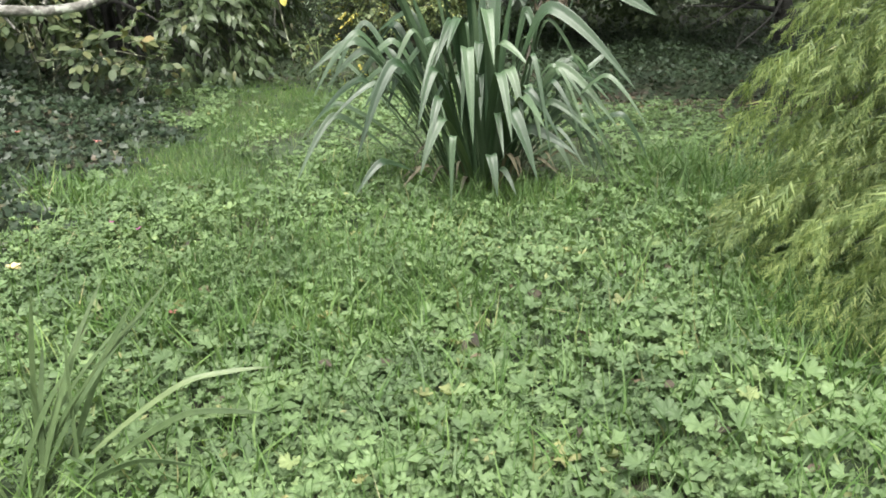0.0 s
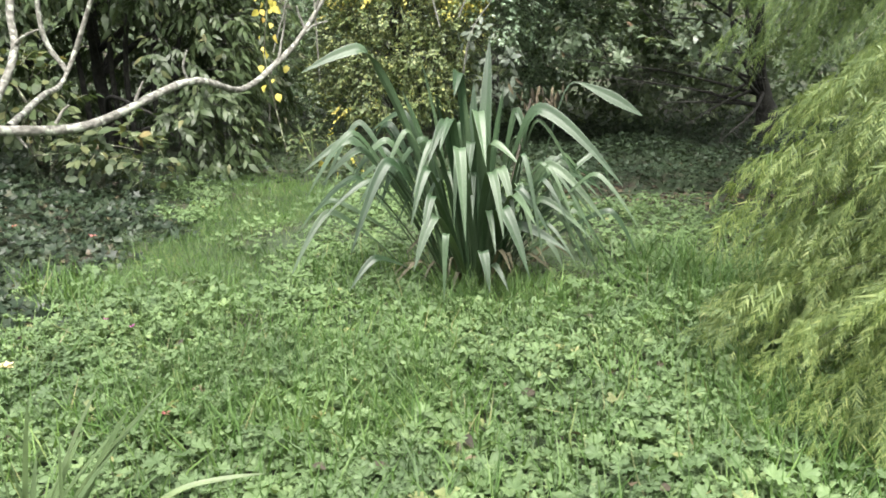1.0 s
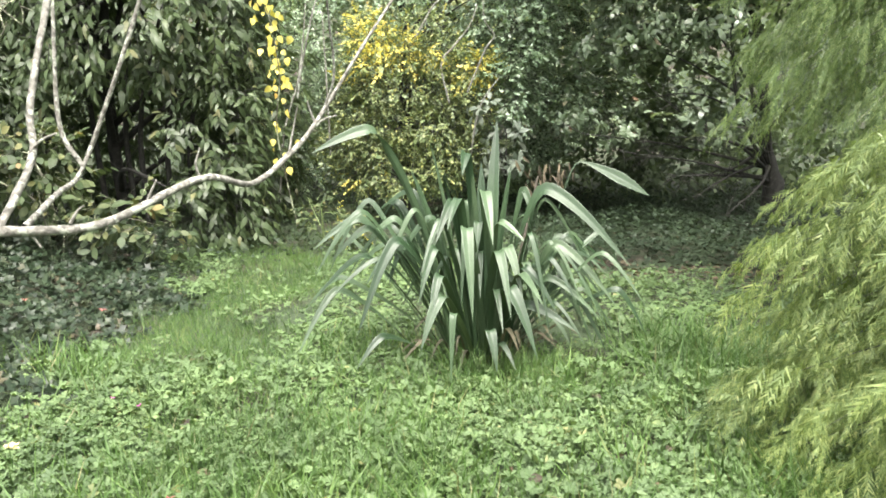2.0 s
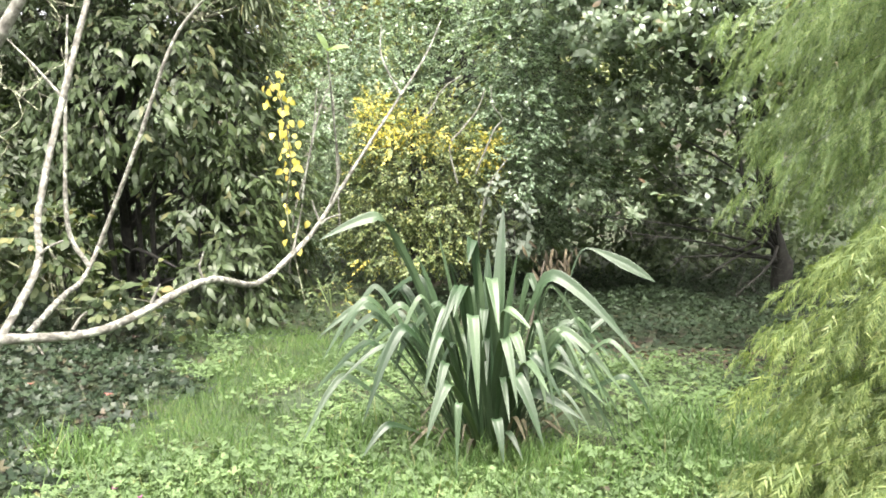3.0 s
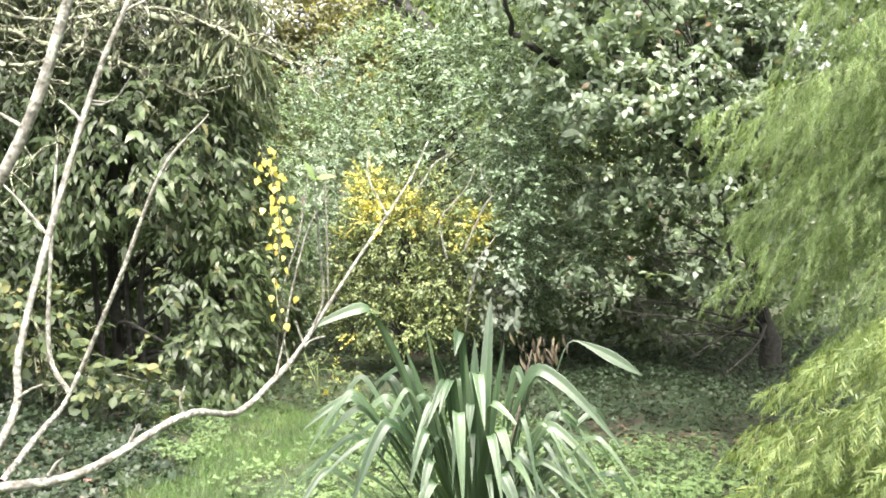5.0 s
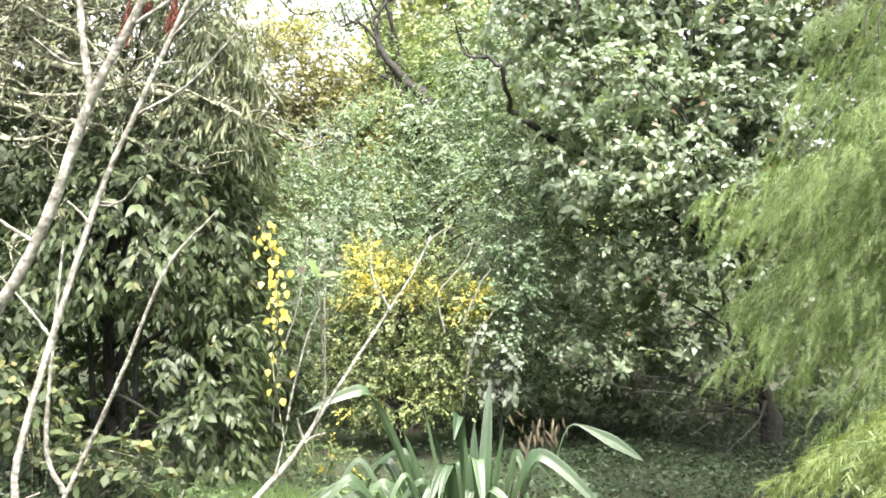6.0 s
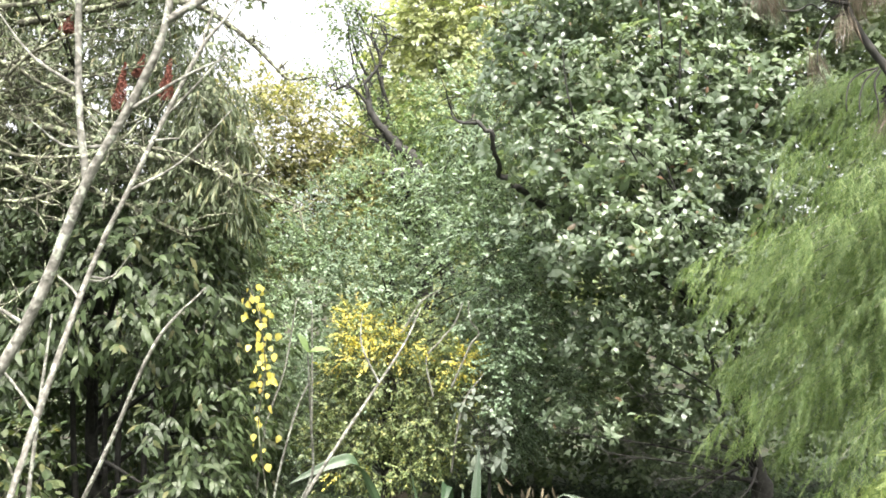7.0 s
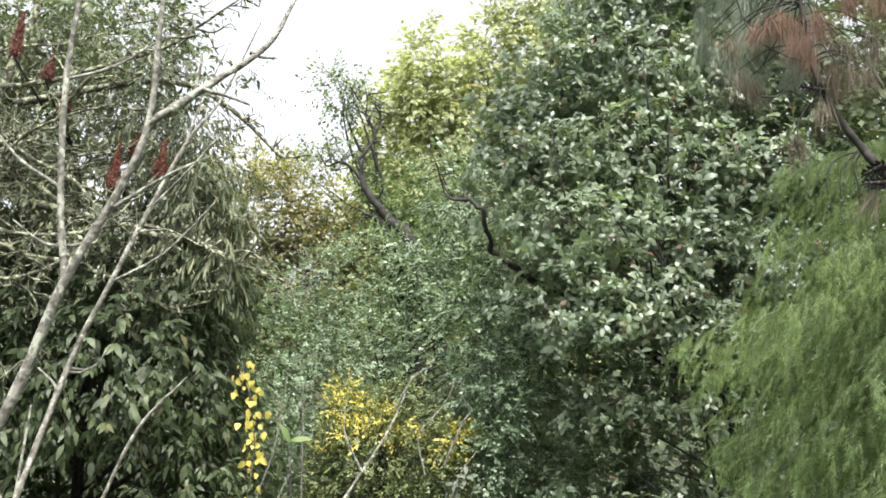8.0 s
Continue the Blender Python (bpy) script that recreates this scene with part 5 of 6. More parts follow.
def make_far_woods():
    """Deep wood all round that closes the place; uncountable, so one thing."""
    lumps = []
    for a in np.arange(-70, 250, 9.0):
        for k in range(2):
            r = rng.uniform(17.5, 26) if -20 < a < 200 else rng.uniform(12, 18)
            b = radians(a + rng.uniform(-4, 4))
            x, y = r * math.cos(b), 4 + r * math.sin(b)
            ahead = abs(x) < 7 and y > 0
            h = rng.uniform(4.6, 6.2) if ahead else rng.uniform(7, 11)
            lumps.append((x, y, h * 0.45 + float(ground_z(x, y)) * 0.5, rng.uniform(2.0, 3.2), rng.uniform(1.6, 2.4), h * 0.55))
    for a in np.arange(255, 290, 8.0):
        b = radians(a)
        lumps.append((11 * math.cos(b), 4 + 13 * math.sin(b), 2.5, 2.2, 1.6, 3.2))
    P, N = crown_points(lumps, 13500, 0.35, 0.6)
    (V, T), _ = sprays(P, N, SMALL, 0.175, 7, 0.6, 0.2, 0.5)
    wood = part("far_woods", [(V, T, 0)], [M_SHADE], kind="stuff")
    tagged(wood, "dense dark green woodland closing the garden on every side", "woodland", kind="stuff")
    # dim understorey between the shrubs
    lumps = ((-6.5, 11.5, 1.8, 1.6, 1.0, 2.0), (-4.8, 12.2, 2.2, 1.8, 1.0, 2.4), (-2.6, 13.6, 1.8, 1.6, 0.9, 2.0), (2.2, 13.4, 1.6, 1.6, 0.9, 1.8), (4.2, 13.0, 2.2, 1.8, 1.0, 2.4), (6.2, 12.0, 2.4, 1.6, 1.2, 2.6), (3.4, 14.0, 4.6, 1.8, 1.0, 1.8), (5.6, 12.6, 5.0, 1.6, 1.2, 2.0), (7.4, 10.5, 3.0, 1.6, 1.4, 3.2), (5.4, 12.4, 7.4, 1.8, 1.2, 1.6), (7.2, 11.2, 6.6, 1.8, 1.4, 2.4), (3.6, 13.2, 6.9, 1.6, 1.2, 1.4), (6.6, 9.4, 7.6, 1.4, 1.2, 2.0), (-7.5, 10.5, 2.4, 1.4, 1.4, 2.6),  (-1.2, 14.5, 2.2, 1.6, 0.9, 2.2), (0.8, 14.5, 2.2, 1.6, 0.9, 2.2)) + tuple((x, 15.2 + 0.4 * math.sin(3 * x), 0.9, 1.2, 0.6, 1.2) for x in np.arange(-8.0, 11.0, 1.5)) + tuple((x, 13.0 + 0.3 * math.sin(5 * x), 0.75, 0.8, 0.45, 0.85) for x in np.arange(0.4, 6.5, 0.9))
    P, N = crown_points(lumps, 6600, 0.4, 0.3)
    (V, T), _ = sprays(P, N, SMALL, 0.12, 8, 0.4, 0.2, 0.5)
    lumps = ((-6.2, 12.4, 5.4, 1.4, 1.0, 1.5), (-7.2, 12.0, 6.0, 1.8, 1.2, 2.0), (-4.4, 12.6, 8.0, 1.0, 0.9, 0.9), (-6.2, 12.6, 8.2, 1.8, 1.2, 1.3), (-8.6, 11.0, 5.0, 1.5, 1.4, 2.6), (6.4, 12.0, 8.2, 1.8, 1.2, 1.6), (4.6, 12.6, 8.4, 1.5, 1.0, 1.2), (7.6, 9.6, 6.0, 1.3, 1.2, 2.6), (3.8, 12.3, 3.6, 1.4, 0.8, 1.2), (5.0, 11.8, 4.2, 1.4, 0.8, 1.6), (4.2, 12.4, 5.6, 1.4, 0.9, 1.0), (2.9, 12.7, 4.4, 1.2, 0.7, 1.0), (2.0, 13.2, 3.4, 1.0, 0.6, 0.9), (5.7, 10.4, 4.6, 1.1, 0.6, 1.4), (5.0, 11.2, 5.9, 1.1, 0.7, 1.0), (6.6, 9.6, 4.0, 1.0, 0.7, 1.6), (3.3, 12.4, 1.7, 0.7, 0.4, 0.8), (3.2, 12.4, 0.5, 0.7, 0.4, 0.5), (2.6, 12.4, 1.2, 0.6, 0.4, 0.9), (4.6, 9.9, 4.9, 0.9, 0.4, 1.0), (5.2, 9.6, 5.9, 0.9, 0.5, 0.8))
    P, N = crown_points(lumps, 8200, 0.5, 0.3)
    (V2, T2), _ = sprays(P, N, SMALL, 0.12, 8, 0.4, 0.2, 0.5)
    V, T, _k = join([(V, T, 0), (V2, T2, 0)])
    scrub = part("understorey", [(V, T, 0)], [M_SHADE], kind="stuff")
    tagged(scrub, "shaded dark green undergrowth between the trees", "undergrowth", kind="stuff")


make_laurel()
make_hydrangea()
make_yellow_shrub()
make_small_shrubs()
make_blue_trees()
make_pale_tree()
make_lichen_tree()
make_sumac()
make_far_trees()
make_far_woods()


# ---- feathery conifers ----
def feather(strands, w, reach, curl):
    """A hanging spray: a thin stem with fine soft strands on both sides, along +Y, unit length."""
    V, T = [], []
    def strand(p, d, ln, w):
        p, d = np.array(p, float), unit(d)
        s = unit(np.cross(d, (0, 0.1, 1)))
        k = len(V)
        V.extend([tuple(p - s * w), tuple(p + s * w), tuple(p + d * ln)])
        T.append((k, k + 1, k + 2))
    for i in range(strands):
        s = 0.06 + 0.92 * i / strands
        ln = reach * (1 - 0.6 * s) * rng.uniform(0.75, 1.2)
        flip = 1 if i % 2 else -1
        strand((0, s, -curl * s * s), (flip * rng.uniform(0.35, 0.7), 0.8, rng.normal() * 0.3 - 0.1 - curl * s), ln, w)
    k = len(V)
    V.extend([(-0.012, 0, 0), (0.012, 0, 0), (0, 1.05, -1.1 * curl)])
    T.append((k, k + 1, k + 2))
    return np.array(V, float), np.array(T)


MID_FEATHERS = [feather(14, 0.02, 0.33, 0.3) for _ in range(4)]
FINE_FEATHERS = [feather(11, 0.03, 0.46, 0.25) for _ in range(4)]


def hang(P, out, size, droop, chunks, wild, shapes):
    n = len(P)
    size = np.broadcast_to(np.asarray(size, float), (n,))
    for k in range(4):
        Q, o, z = P[k::4], out[k::4], size[k::4]
        m = len(Q)
        D = unit(o + rng.normal(size=(m, 3)) * wild + (0, 0, -1.0) * (droop * rng.uniform(0.6, 1.4, m))[:, None])
        U = unit(o * 0.6 + (0, -0.3, 0.7) + rng.normal(size=(m, 3)) * 0.45)
        chunks.append((*scatter(shapes[k], frames(Q, D, U, z * rng.lognormal(0, 0.25, m))), 0))


def fronds(tree, bark, centre, layers, count, dense, stations, per, side_len, size, droop, shapes, wild, stem_r):
    """Tiers of drooping flat branches round a trunk: each branch feathers out to both sides into hanging sprays. dense: the headings, in degrees, on which the foliage is full."""
    chunks = []
    tx, ty = centre
    for z0, reach, z1 in layers:
        n = max(7, int(count * reach))
        turn0 = rng.uniform(0, 1)
        for i in range(n):
            a = 2 * math.pi * (i + turn0 + rng.uniform(-0.25, 0.25)) / n
            deg = math.degrees(a) % 360
            full = dense[0] < deg < dense[1]
            out = np.array((math.cos(a), math.sin(a), 0))
            acr = np.array((-out[1], out[0], 0))
            ln = reach * (1 - 0.2 * rng.random() ** 1.6)
            top = z0 + rng.normal() * 0.04
            low = top + (z1 - z0) * rng.uniform(0.82, 1.12)
            s = np.linspace(0, 1, 9)
            sway = rng.normal() * 0.12 * reach
            line = np.array((tx, ty, 0)) + out * (ln * s)[:, None] + acr * (sway * s * s)[:, None] + np.array((0, 0, 1)) * (top + 0.12 * s - (top - low + 0.12) * s ** 1.9)[:, None]
            part("branch", [(*tube(line - (0, 0, 0.06), (stem_r, stem_r * 0.35, stem_r * 0.1), 5, 2), 0)], [bark], tree, smooth=True)
            k = stations if full else 5
            u = np.repeat(np.linspace(0.3, 1.0, k), 2) + rng.normal(size=2 * k) * 0.015
            C = np.stack([np.interp(u, s, line[:, j]) for j in range(3)], 1)
            tan = unit(np.stack([np.interp(u, s, np.gradient(line[:, j])) for j in range(3)], 1))
            flip = np.tile((1.0, -1.0), k)[:, None]
            D = unit(tan * rng.uniform(0.6, 1.1, (2 * k, 1)) + acr * flip * rng.uniform(0.5, 1.0, (2 * k, 1)) + (0, 0, 0.1))
            L = side_len * (1.1 - 0.7 * u) * rng.uniform(0.6, 1.3, 2 * k)
            v = np.tile(np.linspace(0.08, 1, per), 2 * k)[:, None]
            Lr, Dr = np.repeat(L, per)[:, None], np.repeat(D, per, 0)
            Q = np.repeat(C, per, 0) + Dr * Lr * v - np.array((0, 0, 1)) * (0.75 * Lr * v * v) + rng.normal(size=(2 * k * per, 3)) * 0.012
            fade = (1.15 - 0.45 * v[:, 0])
            keep = Q[:, 2] > ground_z(Q[:, 0], Q[:, 1]) + 0.04
            hang(Q[keep], unit(Dr * 0.7 + out * 0.5)[keep], size * fade[keep], droop, chunks, wild, shapes)
    return chunks


def make_conifer():
    tree = thing("feathery_conifer", "tall conifer with soft yellow-green drooping feathery foliage", "conifer")
    tx, ty = 4.4, 6.1
    part("trunk", [(*tube([(tx, ty, 0), (tx, ty, 2.5), (tx + 0.05, ty, 4.7)], (0.2, 0.13, 0.03), 10, 5, 0.05), 0)], [M_MOSSBARK], tree, smooth=True)
    # height at the trunk, reach, height at the tip
    layers = ((2.08, 2.26, 1.18), (2.22, 2.36, 1.38), (2.34, 2.38, 1.6), (2.5, 2.36, 1.8), (2.64, 2.3, 2.02), (2.82, 1.95, 2.3), (2.95, 2.4, 2.3), (3.08, 2.6, 2.48), (3.35, 2.2, 2.85), (3.72, 2.05, 3.2), (4.0, 1.9, 3.62), (4.4, 1.0, 4.1))
    chunks = fronds(tree, M_MOSSBARK, (tx, ty), layers, 8.6, (140, 272), 19, 6, 0.6, 0.14, 1.3, MID_FEATHERS, 0.26, 0.016)
    part("foliage", chunks, [M_FEATHER], tree, kind="stuff")


def make_low_conifer():
    bush = thing("drooping_conifer_bush", "low conifer bush with drooping yellow-green sprays reaching the ground", "conifer")
    bx, by = 2.7, 3.5
    part("trunk", [(*tube([(bx, by, -0.02), (bx, by, 1.0), (bx + 0.03, by, 1.95)], (0.06, 0.045, 0.012), 8, 5, 0.05), 0)], [M_DARKBARK], bush, smooth=True)
    layers = ((2.0, 0.46, 1.82), (1.84, 0.76, 1.54), (1.62, 1.02, 1.3), (1.4, 1.27, 1.08), (1.2, 1.47, 0.88), (0.96, 1.56, 0.64), (0.7, 1.58, 0.38), (0.48, 1.53, 0.17), (0.3, 1.42, 0.05))
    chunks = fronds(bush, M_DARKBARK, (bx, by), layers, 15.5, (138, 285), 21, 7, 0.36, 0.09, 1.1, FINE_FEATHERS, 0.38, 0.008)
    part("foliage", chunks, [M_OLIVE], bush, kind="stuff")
    P, N = crown_points(((bx, by, 0.65, 1.22, 1.22, 0.72), (bx, by, 1.1, 0.98, 0.98, 0.66)), 1500, 0.1, 0.2)
    tips = rng.random(len(P)) < 0.3
    Q, D = P[tips], N[tips]
    (V, T), _ = sprays(Q + D * 0.03, D, simple_leaf(0.25), 0.026, 9, 0.045, 0.1, 0.5)
    part("young_growth", [(V, T, 0)], [M_LIME], bush, "fresh pale lime shoot tips", kind="stuff")


def make_pine():
    pine = thing("pine_tree", "pine with long blue-green and dead rust-brown hanging needles", "pine tree")
    part("trunk", [(*tube([(3.5, 4.6, 0), (3.45, 4.6, 2.5), (3.4, 4.6, 7.0)], (0.15, 0.11, 0.04), 9, 6, 0.06), 0)], [M_DARKBARK], pine, smooth=True)
    bough = ((1.82, 4.00, 4.14), (1.83, 4.00, 3.87), (1.85, 4.00, 3.70), (1.86, 4.00, 3.56), (1.90, 4.00, 3.42), (1.97, 4.00, 3.27), (2.06, 4.00, 3.14), (2.15, 4.00, 3.02)) + ((2.7, 4.2, 2.55), (3.42, 4.6, 2.3))
    part("bough", [(*tube(bough, (0.009, 0.013, 0.015, 0.017, 0.024, 0.04), 7, 6, 0.1), 0)], [M_DARKBARK], pine, smooth=True)
    for pts in (((1.61, 4.00, 3.39), (1.68, 4.00, 3.39), (1.74, 4.00, 3.42), (1.78, 4.00, 3.40), (1.85, 4.00, 3.35)), ((1.87, 4.00, 3.38), (1.81, 4.00, 3.33), (1.77, 4.00, 3.25), (1.76, 4.00, 3.15)), ((2.03, 4.00, 3.13), (1.96, 4.00, 3.11), (1.90, 4.00, 3.06), (1.88, 4.00, 2.98), (1.88, 4.00, 2.93)), ((2.03, 4.00, 3.13), (1.97, 4.00, 3.07), (1.94, 4.00, 2.99), (1.94, 4.00, 2.91)), ((2.04, 4.00, 3.12), (2.01, 4.00, 3.06), (2.02, 4.00, 2.97), (2.02, 4.00, 2.88)), ((1.56, 4.15, 4.04), (1.63, 4.10, 3.75), (1.74, 4.00, 3.59), (1.86, 4.00, 3.56)), ((1.86, 4.00, 3.58), (1.95, 4.00, 3.62), (2.06, 4.00, 3.61), (2.20, 4.00, 3.71))):
        part("twig", [(*tube(pts, (0.005, 0.004, 0.003), 5, 5, 0.1), 0)], [M_DARKBARK], pine, "thin curved dark twig", smooth=True)
    line = smooth_line(bough, 8)
    needle = simple_leaf(0.01)
    # brushes of needles that hang from the ends of short twigs
    for mat, label, n, loose, lengths, centres in (
            (M_RUST, "dead rust-brown needles", 170, 0.36, (0.11, 0.18), ((1.67, 4.00, 3.79), (1.63, 4.00, 3.75), (1.72, 4.00, 3.81), (1.74, 3.95, 3.76), (1.82, 4.00, 3.79), (1.87, 3.95, 3.80), (1.74, 3.90, 3.65), (1.81, 3.90, 3.66), (1.90, 4.00, 3.76), (2.02, 4.00, 3.99), (2.06, 3.95, 3.94), (2.16, 4.00, 3.98), (2.20, 3.95, 3.93), (2.00, 3.90, 3.85), (2.13, 3.90, 3.84), (1.83, 3.92, 3.60))),
            (M_OLDNEEDLE, "dull brown hanging needles", 120, 0.34, (0.12, 0.22), ((1.99, 4.00, 3.70), (2.05, 4.00, 3.68), (2.14, 4.00, 3.75), (2.18, 4.00, 3.66), (1.94, 3.95, 3.55), (1.97, 3.90, 3.51), (1.93, 4.00, 3.48), (1.86, 3.95, 3.36), (1.61, 4.10, 3.53), (1.55, 4.10, 3.56), (1.79, 4.10, 3.25), (2.07, 3.95, 2.95), (2.08, 3.95, 3.52), (1.52, 4.15, 3.77))),
            (M_NEEDLE, "long pale blue-green needles", 150, 0.34, (0.14, 0.24), tuple((1.50 + 0.082 * i + 0.012 * j + 0.03 * math.sin(5.0 * i + 3 * j), 4.25 + 0.1 * ((i + j) % 4), 4.29 - 0.135 * j + 0.045 * math.sin(3.0 * i + 7 * j)) for i in range(7) for j in range(5)))):
        for c in centres:
            c = np.array(c)
            near_pt = line[np.argmin(np.linalg.norm(line - c - (0, 0, 0.08), axis=1))]
            mid = 0.5 * (near_pt + c) + (0, 0, 0.05)
            twig = part("twig", [(*tube([near_pt, mid, c], (0.005, 0.0035, 0.0025), 5, 4), 0)], [M_DARKBARK], pine, smooth=True)
            B = c + rng.normal(size=(n, 3)) * (0.018, 0.018, 0.016)
            lean = rng.normal(size=3) * (0.22, 0.15, 0)
            D = unit(ball(n) * loose + lean + (0, 0, -1.0))
            part("needles", [(*scatter(needle, frames(B, D, ball(n), rng.uniform(*lengths, n))), 0)], [mat], twig, label)
    # unseen crown above the view, added to shade the conifer below it
    lumps = ((3.5, 4.4, 6.6, 1.2, 1.1, 0.5), (3.3, 3.6, 7.1, 1.0, 0.9, 0.5), (4.0, 4.5, 5.7, 1.4, 0.9, 0.4))
    limbs_to(pine, M_DARKBARK, np.array([(3.4, 4.6, 6.0)]), lumps, 0.035, 2)
    P, N = crown_points(lumps, 1000, 0.7, 0.9)
    (V, T), _ = sprays(P, N, simple_leaf(0.05), 0.22, 16, 0.25, 0.5, 0.4)
    part("crown", [(V, T, 0)], [M_NEEDLE], pine, kind="stuff")
    # cones: scales set in a spiral round a spindle
    for at, lie, long in (((1.90, 3.97, 3.41), (-1, -0.1, 0.12), 0.12), ((2.13, 3.96, 3.06), (-0.9, -0.2, -0.45), 0.13), ((2.13, 3.94, 2.97), (-1, -0.2, -0.1), 0.13)):
        n = 46
        k = np.arange(n)
        s = (k + 0.5) / n
        lie = unit(np.array(lie, float))
        e = unit(np.cross(lie, (0.2, 1.0, 0.1)))
        f = np.cross(lie, e)
        out = e * np.cos(k * 2.4)[:, None] + f * np.sin(k * 2.4)[:, None]
        r = 0.2 * long * np.sin(math.pi * (0.12 + 0.8 * s)) * 0.5
        C = np.array(at) + lie * (s * long)[:, None] + out * r[:, None]
        V, T = scatter(OVAL_W, frames(C, out * 0.8 + lie * 0.6, lie - out * 0.3, 0.24 * long * (1.1 - 0.5 * s)))
        part("cone", [(V, T, 0), (*tube([np.array(at), np.array(at) + lie * long], (0.1 * long, 0.04 * long), 7, 3), 0)], [M_DARKBARK], pine, "dark open pine cone")


rng = np.random.default_rng(11)
make_conifer()
make_low_conifer()
make_pine()


# ---- the bare pale-barked sapling ----
def make_bare_tree():
    tree = thing("bare_sapling", "bare small tree with pale lichen-spotted branches", "tree")
    def limb(name, pts, radii, sides=9, thin=1.0):
        return part(name, [(*tube(pts, np.array(radii) * 0.75 * thin, sides, 7, 0.09), 0)], [M_PALEBARK], tree, smooth=True)
    limb("trunk", [(-1.25, 1.75, -0.02), (-1.15, 1.78, 0.6), (-0.98, 1.85, 1.05), (-0.84, 1.95, 1.22)], (0.035, 0.03, 0.022, 0.016))
    limb("trunk", [(-1.2, 1.7, -0.02), (-1.08, 1.7, 0.8), (-0.85, 1.75, 1.5), (-0.63, 1.75, 1.88), (-0.53, 1.74, 2.14), (-0.46, 1.74, 2.28), (-0.41, 1.74, 2.42), (-0.40, 1.74, 2.66), (-0.38, 1.74, 3.0)], (0.036, 0.03, 0.026, 0.02, 0.0165, 0.015, 0.013, 0.010, 0.006), 10, 0.62)
    limb("branch", [(-0.53, 1.74, 2.14), (-0.55, 1.74, 2.28), (-0.56, 1.74, 2.49), (-0.55, 1.74, 2.65), (-0.52, 1.74, 2.95)], (0.009, 0.0075, 0.007, 0.006, 0.003))
    limb("branch", [(-0.41, 1.74, 2.42), (-0.32, 1.8, 2.52), (-0.23, 1.85, 2.62), (-0.19, 1.9, 2.74), (-0.14, 1.95, 2.9)], (0.011, 0.009, 0.007, 0.005, 0.002))
    limb("branch", [(-0.84, 1.95, 1.24), (-0.69, 2.1, 1.23), (-0.54, 2.33, 1.3), (-0.46, 2.5, 1.27), (-0.39, 2.65, 1.33), (-0.33, 2.76, 1.41), (-0.2, 2.85, 1.62), (-0.04, 2.95, 1.87), (0.02, 3.0, 2.0)], (0.014, 0.0125, 0.0115, 0.010, 0.010, 0.008, 0.006, 0.004, 0.002))
    limb("branch", [(-0.84, 1.95, 1.22), (-0.8, 2.06, 1.37), (-0.81, 2.1, 1.48), (-0.79, 2.2, 1.72), (-0.73, 2.3, 2.05), (-0.66, 2.31, 2.23), (-0.52, 2.35, 2.58), (-0.45, 2.4, 2.72), (-0.36, 2.42, 2.95)], (0.015, 0.014, 0.0135, 0.013, 0.012, 0.011, 0.009, 0.006, 0.003), 9, 0.72)
    limb("branch", [(-0.8, 2.0, 1.24), (-0.84, 2.25, 1.28), (-0.88, 2.5, 1.32), (-0.75, 2.5, 1.61), (-0.64, 2.5, 1.88), (-0.52, 2.5, 2.02)], (0.010, 0.009, 0.008, 0.007, 0.006, 0.003))
    limb("branch", [(-0.88, 2.5, 1.32), (-0.93, 2.5, 1.43), (-0.92, 2.5, 1.69), (-0.90, 2.5, 1.95)], (0.008, 0.008, 0.006, 0.003))
    limb("shoot", [(-0.3, 2.76, 1.46), (-0.27, 2.74, 1.54), (-0.27, 2.68, 1.67), (-0.27, 2.62, 1.79), (-0.27, 2.59, 1.86)], (0.005, 0.005, 0.004, 0.004, 0.003), 6)
    limb("shoot", [(-0.36, 2.66, 1.48), (-0.34, 2.64, 1.57), (-0.3, 2.62, 1.71), (-0.27, 2.62, 1.78)], (0.004, 0.004, 0.003, 0.002), 6)
    # short spurs
    for a, b in (((-0.54, 2.33, 1.3), (-0.535, 2.32, 1.37)), ((-0.62, 2.2, 1.27), (-0.60, 2.2, 1.31)), ((-0.73, 2.05, 1.24), (-0.70, 2.05, 1.275)), ((-0.8, 2.0, 1.24), (-0.77, 2.0, 1.20)), ((-0.8, 2.07, 1.39), (-0.75, 2.07, 1.42)), ((-0.33, 2.76, 1.41), (-0.35, 2.76, 1.47)),
                 ((-0.33, 2.76, 1.4), (-0.27, 2.76, 1.43)), ((-0.76, 2.31, 1.98), (-0.81, 2.31, 2.03)), ((-0.74, 2.31, 2.02), (-0.69, 2.31, 2.03)), ((-0.62, 2.32, 2.35), (-0.55, 2.32, 2.36)), ((-0.35, 1.8, 2.5), (-0.34, 1.8, 2.58)), ((-0.26, 1.84, 2.6), (-0.21, 1.84, 2.59)), ((-0.33, 1.78, 2.5), (-0.25, 1.8, 2.48))):
        a, b = np.array(a), np.array(b)
        limb("spur", [a, 0.5 * (a + b) + rng.normal(size=3) * 0.004, b], (0.006, 0.004, 0.003), 5)
    D = np.array(((-0.35, -0.3, 1), (0.9, -0.3, 0.3), (0.5, -0.8, 0.3), (-0.4, 0.6, 0.5)))
    loose_leaves("leaf", oval(0.4, 5, 0.15, 0.25), M_LIME, tree, frames(np.repeat(np.array([(-0.27, 2.59, 1.86)]), 4, 0), D, np.repeat(np.array([(0.2, -0.6, 0.7)]), 4, 0), np.array((0.055, 0.06, 0.045, 0.04))))
